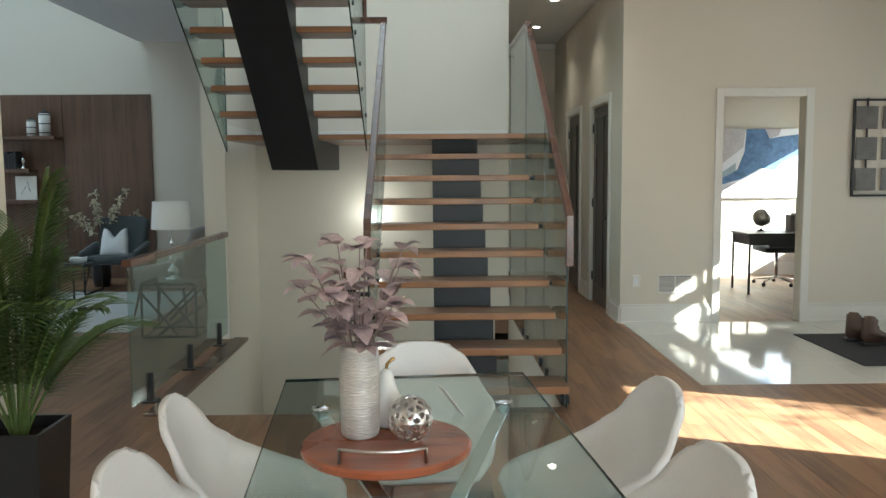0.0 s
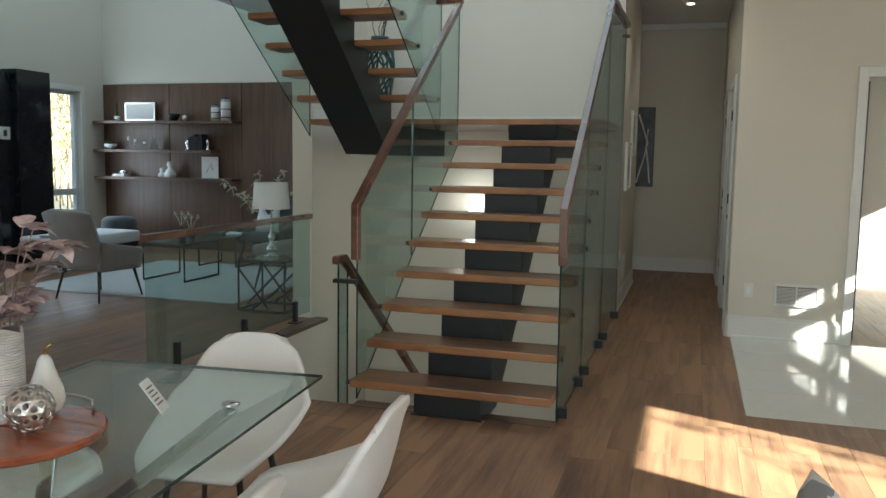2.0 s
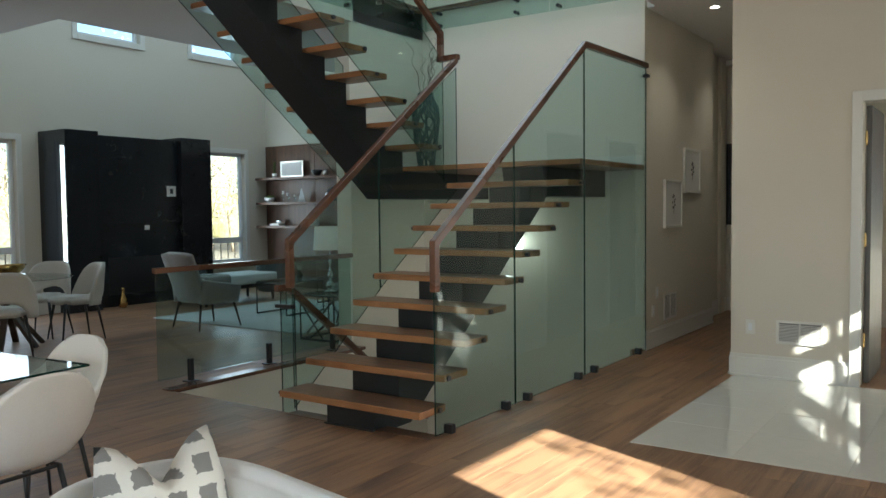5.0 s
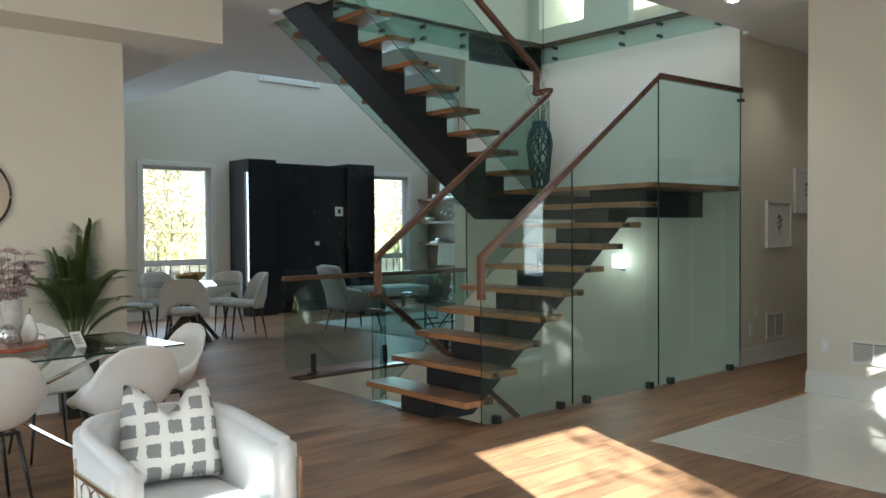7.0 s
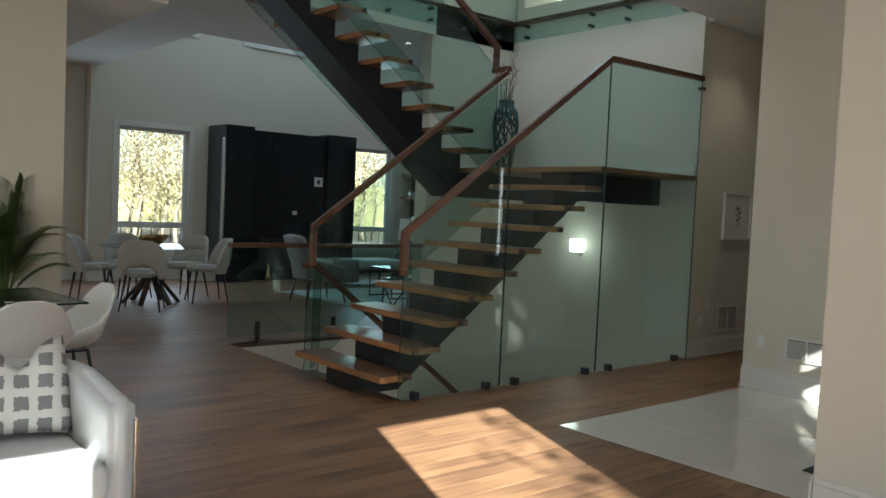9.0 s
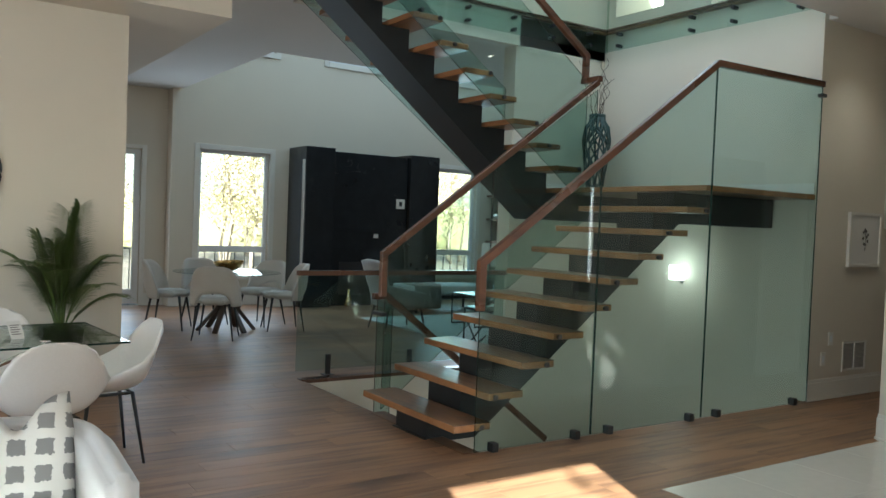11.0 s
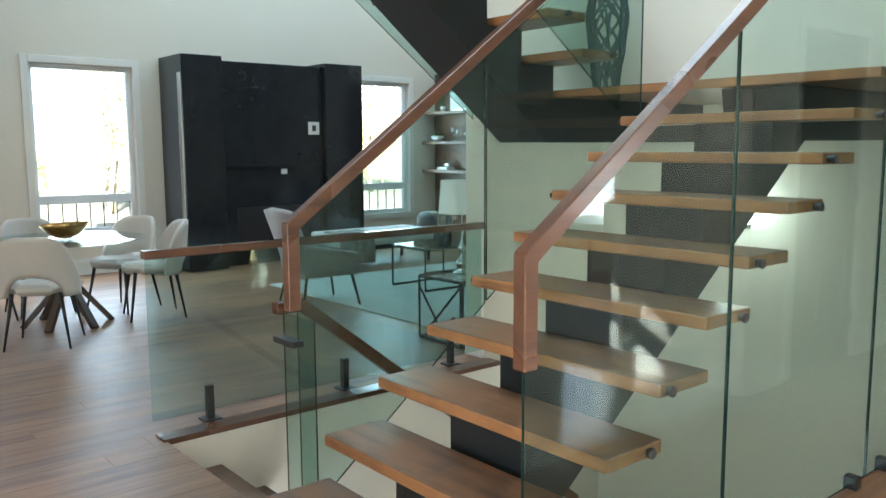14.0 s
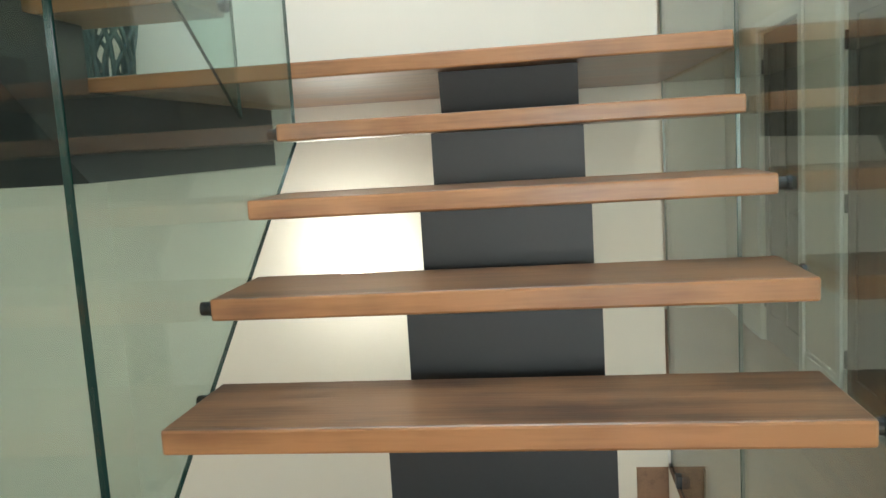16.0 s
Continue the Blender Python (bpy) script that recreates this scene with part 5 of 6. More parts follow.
def armchair(x, y, rz, material, label, name="armchair"):
    c = thing(name, (x, y, 0), label, "armchair", "great room armchairs", rz)
    bm = boxes((-0.28, 0.28, -0.30, 0.26, 0.36, 0.47), bev=0.04)
    part("seat", bm, material, c, smooth=True)
    def back(u, v):
        s = 2 * u - 1
        w = 0.31 + 0.02 * v
        return (w * s * (1 - 0.04 * v), 0.24 + 0.20 * v - 0.06 * abs(s) ** 3, 0.34 + 0.60 * v - 0.03 * abs(s) ** 5 * v)
    part("backrest", sheet(back, 14, 10, 0.08), material, c, smooth=True)
    for s1 in (-1, 1):
        def side(u, v, s1=s1):
            return (s1 * (0.29 + 0.06 * v), 0.26 - 0.52 * u, 0.32 + v * (0.30 - 0.10 * u))
        part("armrest", sheet(side, 8, 4, 0.06), material, c, smooth=True)
        for s2 in (-1, 1):
            part("leg", tube([(s1 * 0.24, s2 * 0.22, 0.37), (s1 * 0.31, s2 * 0.29, 0.0)], 0.018, 10, 0.010), M_BROWNLEG, c, smooth=True)
    return c


armchair(-4.33, 7.47, 172, M_GREYFAB, "grey upholstered armchair with tapered wooden legs beside pale rug")
armchair(-2.75, 8.75, -95, M_GREYFAB, "grey upholstered armchair with tapered wooden legs near glass side table")
armchair(-4.05, 10.55, 0, M_DARKFAB, "dark grey upholstered armchair with white cushion by walnut panelling")
cu2 = thing("throw_cushion", (-4.05, 10.55, 0.63), "small white cushion on dark grey armchair", "cushion")
cu2.rotation_euler = (radians(-14), 0, 0)
part("cover", cushion_mesh(0.38, 0.12, 3), M_FAB, cu2, smooth=True)
bench = thing("daybed", (-6.3, 9.5, 0), "low pale upholstered bench with striped throw on great room rug", "bench")
part("cushion", boxes((-0.35, 0.35, -0.75, 0.75, 0.28, 0.44), bev=0.03), M_FAB, bench, smooth=True)
part("frame", boxes((-0.33, 0.33, -0.73, 0.73, 0.22, 0.275), bev=0.004), M_BLACK, bench)
for sx in (-1, 1):
    for sy in (-1, 1):
        part("leg", boxes((sx * 0.30 - 0.015, sx * 0.30 + 0.015, sy * 0.68 - 0.015, sy * 0.68 + 0.015, 0, 0.22)), M_BLACK, bench)
M_FUR = mat("striped_throw", (0.32, 0.30, 0.28), 0.95, vary=0.8, scale=4, fine=30, bump=0.6, stretch=(1, 6, 2))
thr = thing("throw_blanket", (-6.0, 9.0, 0.441), "grey and cream striped throw draped over bench", "blanket")
def drape(u, v):
    x = -0.32 + 0.80 * u
    z = 0.012 if x < 0.06 else 0.012 - (x - 0.06) * 0.9
    return (min(x, 0.075), -0.25 + 0.5 * v + 0.01 * math.sin(9 * u), z + 0.006 * math.sin(14 * v))
part("cloth", sheet(drape, 14, 8, 0.014), M_FUR, thr, smooth=True)
pouf = thing("pouf", (-7.0, 11.1, 0), "round dark blue grey upholstered pouf by walnut wall", "stool")
part("cushion", lathe([(0.001, 0.0), (0.22, 0.0), (0.26, 0.05), (0.27, 0.30), (0.26, 0.48), (0.20, 0.54), (0.001, 0.55)], 32), M_DARKFAB, pouf, smooth=True)


def frame_table(nm, x0, x1, y0, y1, h, label, cross):
    t = thing(nm, ((x0 + x1) / 2, (y0 + y1) / 2, 0.014 if nm == "coffee_table" else 0), label, "table")
    w, d, r = (x1 - x0) / 2, (y1 - y0) / 2, 0.012
    def p2(a, b):
        return part("frame_bar", tube([a, b], r, 4), M_BLACK, t)
    for sx in (-1, 1):
        for sy in (-1, 1):
            p2((sx * w, sy * d, 0.012), (sx * w, sy * d, h))
        p2((sx * w, -d, h), (sx * w, d, h))
        p2((sx * w, -d, 0.012), (sx * w, d, 0.012))
    for sy in (-1, 1):
        p2((-w, sy * d, h), (w, sy * d, h))
        if cross:
            p2((-w, sy * d, 0.012), (w, sy * d, 0.012))
            p2((-w, sy * d, h - 0.08), (w * 0.3, sy * d, 0.03))
            p2((w, sy * d, h - 0.03), (-w * 0.6, sy * d, 0.08))
            p2((-w * 0.4, sy * d, 0.03), (w * 0.7, sy * d, h * 0.45))
    part("glass_top", boxes((-w, w, -d, d, h + 0.012, h + 0.020), bev=0.002), M_TABLEGLASS, t)
    return t


frame_table("side_table", -2.58, -2.08, 7.34, 7.80, 0.50, "black geometric metal side table with glass top", True)
frame_table("coffee_table", -4.63, -4.06, 8.58, 9.3, 0.44, "black box-frame coffee table with glass top on rug", False)
frame_table("coffee_table", -4.78, -4.21, 9.95, 10.5, 0.40, "lower black box-frame coffee table with glass top on rug", False)
lamp = thing("table_lamp", (-2.36, 7.60, 0.522), "table lamp with white drum shade and crystal stem", "lamp")
part("shade", lathe([(0.185, 0.475), (0.165, 0.735), (0.163, 0.735), (0.183, 0.475)], 40, cap=False), mat("lamp_shade", (0.78, 0.76, 0.72), 0.8, vary=0.02, fine=300), lamp, smooth=True)
part("stem", lathe([(0.001, 0), (0.075, 0), (0.075, 0.012), (0.03, 0.02), (0.045, 0.05), (0.055, 0.08), (0.03, 0.115), (0.010, 0.13), (0.028, 0.17), (0.035, 0.20), (0.012, 0.235), (0.008, 0.30), (0.022, 0.33), (0.022, 0.35), (0.007, 0.38), (0.006, 0.52), (0.001, 0.52)], 24), M_CHROME, lamp, smooth=True)

# blossom branches and small plant on the floor by the dark chair
pl = thing("blossom_vase", (-4.40, 10.95, 0), "dark floor vase with cream blossom branches near walnut panelling", "plant")
part("vase", lathe([(0.001, 0), (0.10, 0), (0.13, 0.15), (0.12, 0.35), (0.06, 0.48), (0.07, 0.52), (0.05, 0.52), (0.04, 0.4), (0.001, 0.38)], 24), M_POT, pl, smooth=True)
rnd = random.Random(8)
M_BLOS = mat("cream_blossom", (0.66, 0.62, 0.47), 0.8, vary=0.15, scale=20)
for k in range(7):
    a, lean, L = k * 0.95, rnd.uniform(0.25, 0.75), rnd.uniform(0.5, 0.85)
    pts = [Vector((lean * t ** 1.5 * math.cos(a), 0.3 * lean * t * math.sin(a), 0.45 + L * t)) for t in [i / 7 for i in range(8)]]
    part("branch", tube(pts, 0.006, 5, 0.002), M_BROWNLEG, pl)
    for i in range(4, 8):
        bm = bmesh.new()
        for q in range(8):
            leaf_mesh(bm, pts[i] + Vector((rnd.uniform(-0.03, 0.03), 0, rnd.uniform(-0.03, 0.03))), (math.cos(q * 1.26), rnd.uniform(-0.5, 0.5), math.sin(q * 1.26)), 0.075, 0.055, fold=0.4, n=3)
        part("blossom", bm, M_BLOS, pl)

# wall shelves and what stands on them
SHY = YB - 0.031
def wall_shelf(z, xr):
    s = thing("wall_shelf", (-7.79, SHY, z), "long dark walnut floating shelf on walnut panelling", "shelf", "walnut wall shelves")
    part("board", boxes((0, xr + 7.79, -0.27, -0.001, -0.045, 0), bev=0.003), M_WALNUT, s)


ZS = (2.06, 1.60, 1.16)
wall_shelf(ZS[0], -5.20)
wall_shelf(ZS[1], -5.58)
wall_shelf(ZS[2], -5.22)


def canister(x, z, r, h):
    c = thing("canister", (x, SHY - 0.13, z), "white ceramic canister with dark bands and lid on walnut shelf", "jar", "shelf canisters")
    part("body", lathe([(0.001, 0), (r, 0), (r, h * 0.82), (r * 0.8, h * 0.86), (0.001, h * 0.86)], 24), M_CERAM, c, smooth=True)
    for q in (0.12, 0.45, 0.78):
        part("band", lathe([(r + 0.001, h * q), (r + 0.003, h * q + 0.004), (r + 0.001, h * q + 0.014)], 24, cap=False), M_BLACK, c)
    part("lid", lathe([(r * 0.85, h * 0.861), (r * 0.85, h * 0.9), (r * 0.3, h * 0.94), (r * 0.18, h), (0.001, h * 1.01)], 20), M_BLACK, c, smooth=True)


canister(-5.58, ZS[0], 0.065, 0.27)
canister(-5.39, ZS[0], 0.078, 0.38)
b = thing("succulent_pot", (-7.42, SHY - 0.13, ZS[0]), "tall dark plant in small white pot on walnut shelf", "plant")
part("pot", lathe([(0.001, 0), (0.04, 0), (0.05, 0.08), (0.04, 0.08), (0.001, 0.06)], 20), M_CERAM, b, smooth=True)
bm = bmesh.new()
for k in range(30):
    leaf_mesh(bm, (0, 0, 0.07 + 0.007 * k), (math.cos(k * 2.4), math.sin(k * 2.4), 1.0), 0.08, 0.03, n=2)
part("foliage", bm, M_LEAF, b)
b = thing("picture_frame", (-7.0, SHY - 0.08, ZS[0]), "wide pale picture frame leaning on walnut shelf", "picture")
part("frame", boxes((-0.30, 0.28, -0.012, 0.012, 0, 0.30), bev=0.003), M_SILVER, b)
part("print", boxes((-0.27, 0.25, -0.015, -0.0125, 0.03, 0.27)), M_PAPER, b)
b = thing("shelf_bowl", (-6.33, SHY - 0.14, ZS[0]), "small dark bowl on walnut shelf", "bowl")
part("bowl", lathe([(0.001, 0), (0.05, 0), (0.10, 0.09), (0.095, 0.11), (0.085, 0.10), (0.001, 0.02)], 24), M_POT, b, smooth=True)
b = thing("shelf_orb", (-6.12, SHY - 0.14, ZS[0] + 0.05), "small grey decorative ball on walnut shelf", "ornament")
bm = bmesh.new(); bmesh.ops.create_icosphere(bm, subdivisions=2, radius=0.05)
part("ball", bm, M_SILVER, b, smooth=True)
b = thing("green_bowl_plant", (-7.55, SHY - 0.14, ZS[1]), "low green plant in white bowl on walnut shelf", "plant")
part("bowl", lathe([(0.001, 0), (0.05, 0), (0.10, 0.05), (0.105, 0.09), (0.09, 0.08), (0.001, 0.05)], 24), M_CERAM, b, smooth=True)
bm = bmesh.new()
for k in range(60):
    leaf_mesh(bm, (0.05 * math.cos(k), 0.05 * math.sin(k), 0.07), (math.cos(k * 2.4), math.sin(k * 2.4), 0.5 + (k % 5) * 0.3), 0.12, 0.02, n=2)
part("foliage", bm, M_LEAF, b)
for x, h in ((-7.2, 0.21), (-7.08, 0.17), (-6.9, 0.13)):
    b = thing("glass_candlestick", (x, SHY - 0.13, ZS[1]), "clear glass candle holder with white candle on walnut shelf", "candlestick", "shelf candlesticks")
    part("holder", lathe([(0.001, 0), (0.035, 0), (0.03, 0.02), (0.01, 0.05), (0.03, h * 0.6), (0.03, h * 0.7), (0.001, h * 0.7)], 18), M_TABLEGLASS, b, smooth=True)
    part("candle", lathe([(0.001, h * 0.7 + 0.001), (0.024, h * 0.7 + 0.001), (0.024, h), (0.001, h)], 16), M_CERAM, b)
def geo(x, z, s, nm, label):
    b = thing(nm, (x, SHY - 0.14, z), label, "ornament")
    bm = bmesh.new()
    bmesh.ops.create_cone(bm, cap_ends=True, segments=4, radius1=0.09 * s, radius2=0.015, depth=0.24 * s, matrix=Matrix.Translation((0, 0, 0.12 * s)))
    part("body", bm, M_CHROME, b)
geo(-6.72, ZS[1], 1.0, "silver_pyramid", "polished silver pyramid ornament on walnut shelf")
for x in (-6.08, -5.72):
    b = thing("horse_bookend", (x, SHY - 0.14, ZS[1]), "polished silver bookend beside dark books", "ornament", "silver bookends")
    part("body", lathe([(0.001, 0), (0.05, 0), (0.05, 0.015), (0.02, 0.04), (0.035, 0.09), (0.045, 0.12), (0.02, 0.17), (0.001, 0.18)], 12), M_CHROME, b, smooth=True)
for k in range(6):
    b = thing("book", (-6.01 + 0.042 * k, SHY - 0.14, ZS[1]), "dark bound book standing between silver bookends", "book", "shelf books")
    part("cover", boxes((0, 0.038, -0.09, 0.08, 0, 0.21 + 0.02 * (k % 3)), bev=0.003), M_POT, b)
b = thing("book_stack", (-7.35, SHY - 0.14, ZS[2]), "two pale books lying under a silver bird on walnut shelf", "book")
part("book", boxes((-0.12, 0.12, -0.09, 0.08, 0, 0.022), bev=0.002), M_PAPER, b)
part("book", boxes((-0.11, 0.11, -0.08, 0.08, 0.023, 0.042), bev=0.002), M_CERAM, b)
b = thing("silver_bird", (-7.33, SHY - 0.14, ZS[2] + 0.043), "small polished silver bird on pale books", "ornament")
bm = bmesh.new(); bmesh.ops.create_uvsphere(bm, u_segments=16, v_segments=10, radius=0.05, matrix=Matrix.Translation((0, 0, 0.036)) @ Matrix.Diagonal((1.6, 0.7, 0.72, 1)))
part("body", bm, M_CHROME, b, smooth=True)
for x, s1 in ((-6.58, 0.6), (-6.42, 1.0)):
    b = thing("stone_figure", (x, SHY - 0.14, ZS[2]), "rounded white ceramic figure on walnut shelf", "ornament", "white shelf figures")
    part("body", lathe([(0.001, 0), (0.09 * s1, 0), (0.10 * s1, 0.06 * s1), (0.05 * s1, 0.13 * s1), (0.03 * s1, 0.16 * s1), (0.055 * s1, 0.20 * s1), (0.04 * s1, 0.25 * s1), (0.001, 0.26 * s1)], 20), M_CERAM, b, smooth=True)
b = thing("small_print", (-5.72, SHY - 0.08, ZS[2]), "square white framed sketch leaning on walnut shelf", "picture")
part("frame", boxes((-0.15, 0.15, -0.01, 0.01, 0, 0.34), bev=0.003), M_TRIM, b)
part("drawing", tube([(-0.07, -0.012, 0.08), (0.0, -0.012, 0.2), (0.06, -0.012, 0.12), (0.02, -0.012, 0.26)], 0.004, 4), M_INK, b)

# marble unit: mirror strip, niche, handles, thermostat, hearth
part("mirror_strip", boxes((0.565, 0.68, -1.1935, -1.1905, 0.50, 2.42)), M_MIRROR, unit, "narrow bevelled mirror strip")
part("tv_recess", boxes((0.521, 0.525, -0.19, 0.20, 1.33, 2.05), bev=0.001), M_MARBLE, unit)
part("mantel", boxes((0.521, 0.55, -0.6, 0.84, 1.27, 1.31), bev=0.003), M_MARBLE, unit)
part("fire_opening", boxes((0.521, 0.524, -0.45, 0.6, 0.18, 0.75)), M_BLACK, unit)
th = thing("thermostat", (WX + 0.002 + 0.523, 9.21, 1.69), "square white wall control with dark display on black marble", "thermostat")
part("plate", boxes((0, 0.012, -0.085, 0.085, 0, 0.17), bev=0.003), M_TRIM, th)
part("display", boxes((0.0125, 0.014, -0.03, 0.03, 0.045, 0.125)), M_BLACK, th)

op = thing("outlet_plate", (WX + 0.002 + 0.523, 8.74, 1.20), "small white outlet plate on black marble", "wall plate")
part("plate", boxes((0, 0.006, -0.045, 0.045, -0.035, 0.035), bev=0.002), M_TRIM, op)
part("socket", boxes((0.0062, 0.008, -0.02, 0.02, -0.015, 0.015)), M_VINYL, op)

# office
desk = thing("office_desk", (4.57, 9.96, 0), "grey office desk with slim metal legs", "desk")
part("top", boxes((-0.62, 0.62, -0.30, 0.30, 0.72, 0.745), bev=0.003), M_BLACK, desk)
part("drawer", boxes((-0.60, 0.60, -0.28, 0.28, 0.60, 0.718), bev=0.004), M_DARKFAB, desk)
for sx in (-1, 1):
    for sy in (-1, 1):
        part("leg", boxes((sx * 0.59 - 0.012, sx * 0.59 + 0.012, sy * 0.27 - 0.012, sy * 0.27 + 0.012, 0, 0.6)), M_BLACK, desk)
oc = thing("office_chair", (4.66, 10.50, 0), "dark office chair with chrome five-star base", "chair")
part("seat", boxes((-0.24, 0.24, -0.24, 0.24, 0.44, 0.52), bev=0.03), M_DARKFAB, oc, smooth=True)
part("backrest", boxes((-0.22, 0.22, -0.29, -0.245, 0.52, 0.66), bev=0.02), M_DARKFAB, oc, smooth=True)
part("column", tube([(0, 0, 0.09), (0, 0, 0.44)], 0.022, 12), M_CHROME, oc, smooth=True)
for k in range(5):
    a = 2 * math.pi * k / 5
    part("star_leg", tube([(0, 0, 0.10), (0.28 * math.cos(a), 0.28 * math.sin(a), 0.06)], 0.016, 8, 0.010), M_CHROME, oc)
    bm = bmesh.new(); bmesh.ops.create_uvsphere(bm, u_segments=10, v_segments=8, radius=0.026, matrix=Matrix.Translation((0.28 * math.cos(a), 0.28 * math.sin(a), 0.026)))
    part("castor", bm, M_BLACK, oc)
gl = thing("globe", (4.26, 10.05, 0.746), "small dark desk globe on metal stand", "globe")
bm = bmesh.new(); bmesh.ops.create_uvsphere(bm, u_segments=24, v_segments=14, radius=0.11, matrix=Matrix.Translation((0, 0, 0.17)))
part("sphere", bm, M_SILVER, gl, smooth=True)
part("arc", tube([(0.125 * math.cos(t), 0, 0.17 + 0.125 * math.sin(t)) for t in [-1.5 + 3.0 * i / 12 for i in range(13)]], 0.005, 6), M_CHROME, gl)
part("foot", lathe([(0.001, 0), (0.06, 0), (0.05, 0.012), (0.008, 0.03), (0.008, 0.05), (0.001, 0.05)], 20), M_CHROME, gl, smooth=True)
for k, (x, h) in enumerate(((4.62, 0.2), (4.69, 0.22), (4.76, 0.18))):
    b = thing("desk_book", (x, 10.10, 0.746), "pale book standing on office desk", "book", "desk books")
    part("cover", boxes((0, 0.05, -0.08, 0.08, 0, h), bev=0.003), M_GREYFAB if k != 1 else M_PAPER, b)
art = thing("abstract_painting", (4.75, 11.498, 1.12), "large abstract canvas in blue, white and grey", "painting")
part("canvas", boxes((-0.62, 0.62, -0.035, -0.001, 0, 0.98), bev=0.003), mat("canvas_white", (0.72, 0.73, 0.75), 0.6, vary=0.06, scale=4), art)
for poly, col in (([(-0.615, 0.40), (-0.38, 0.58), (-0.2, 0.72), (-0.17, 0.975), (-0.615, 0.975)], (0.50, 0.47, 0.47)),
                  ([(0.07, 0.02), (0.30, 0.02), (0.60, 0.10), (0.60, 0.58), (0.25, 0.44), (0.06, 0.40)], (0.50, 0.56, 0.66)),
                  ([(-0.30, 0.36), (-0.62, 0.19), (-0.62, 0.28), (-0.36, 0.46), (-0.30, 0.50)], (0.30, 0.37, 0.42)),
                  ([(0.12, 0.975), (0.34, 0.975), (0.30, 0.88), (0.15, 0.83)], (0.42, 0.38, 0.40))):
    part("paint_field", prism(poly, "y", -0.0368, -0.0352), mat("paint", col, 0.6, vary=0.14, scale=7, fine=30), art)
M_BLUE = mat("blue_paint", (0.085, 0.16, 0.29), 0.55, vary=0.5, scale=5, fine=16)
part("paint_field", prism([(-0.16, 0.975), (0.11, 0.975), (0.17, 0.84), (0.36, 0.87), (0.61, 0.90), (0.61, 0.60), (0.36, 0.50), (0.25, 0.39), (0.06, 0.42), (-0.22, 0.27), (-0.60, 0.16), (-0.60, 0.22), (-0.28, 0.40), (-0.18, 0.66)], "y", -0.0385, -0.0369), M_BLUE, art)
# foyer mat and boots
mt = thing("door_mat", (4.2, 6.6, 0), "large dark grey flat door mat on glossy tile", "mat")
part("mat", boxes((-0.78, 0.9, -0.62, 0.60, 0.001, 0.010), bev=0.003), mat("mat_fibre", (0.035, 0.033, 0.033), 0.95, vary=0.2, fine=200, bump=0.5), mt)
M_BOOT = mat("brown_leather", (0.11, 0.065, 0.045), 0.6, vary=0.25, scale=8, fine=60, bump=0.2)
def boot(x, y, rz):
    b = thing("boot", (x, y, 0.0105), "worn brown leather ankle boot on dark door mat", "shoe", "boots on the mat", rz)
    prof2 = [(-0.13, 0.028), (0.15, 0.028), (0.165, 0.06), (0.12, 0.095), (0.03, 0.12), (-0.01, 0.16), (-0.015, 0.25), (-0.12, 0.255), (-0.125, 0.12)]
    bm = prism(prof2, "y", -0.045, 0.045)
    bmesh.ops.bevel(bm, geom=list(bm.edges), offset=0.018, segments=3, affect="EDGES")
    part("upper", bm, M_BOOT, b, smooth=True)
    part("sole", boxes((-0.135, 0.165, -0.05, 0.05, 0, 0.028), bev=0.006), M_BLACK, b)
    part("lace", tube([(0.02, -0.03, 0.135), (0.04, 0.03, 0.125), (0.0, -0.03, 0.165), (0.01, 0.03, 0.18), (-0.01, -0.03, 0.215)], 0.004, 5), M_INK, b)
boot(3.86, 6.85, -10)
boot(3.90, 6.68, 5)

def small_vase(x, y, z, h):
    b = thing("table_vase", (x, y, z), "small black vase with dried yellow stems on coffee table", "vase", "black table vases")
    part("body", lathe([(0.001, 0), (0.035, 0), (0.048, h * 0.3), (0.044, h * 0.6), (0.016, h * 0.78), (0.018, h), (0.012, h), (0.010, h * 0.8), (0.001, h * 0.78)], 20), M_POT, b, smooth=True)
    for k in range(6):
        a = k * 1.05
        part("stem", tube([(0.006 * math.cos(a), 0.006 * math.sin(a), h * 0.85), (0.05 * math.cos(a), 0.05 * math.sin(a), h + 0.10), (0.10 * math.cos(a), 0.10 * math.sin(a), h + 0.16)], 0.002, 4), M_BLOS, b)
        bm = bmesh.new()
        for q in range(7):
            leaf_mesh(bm, (0.09 * math.cos(a) + 0.01 * (q % 3), 0.09 * math.sin(a), h + 0.13 + 0.008 * q), (math.cos(q * 0.9), math.sin(q * 0.9), 0.6), 0.03, 0.014, n=2)
        part("bloom", bm, M_BLOS, b)


small_vase(-4.45, 9.1, 0.475, 0.16)
small_vase(-4.30, 9.08, 0.475, 0.12)
b = thing("glass_bowl", (-4.62, 10.15, 0.435), "clear cut glass bowl on black coffee table", "bowl")
part("bowl", lathe([(0.001, 0), (0.04, 0), (0.09, 0.06), (0.085, 0.08), (0.075, 0.06), (0.03, 0.012), (0.001, 0.01)], 20), M_TABLEGLASS, b)
b = thing("table_book", (-4.40, 10.25, 0.435), "pale book lying on black coffee table", "book", rz=20)
part("cover", boxes((-0.10, 0.10, -0.14, 0.14, 0, 0.03), bev=0.003), M_PAPER, b)

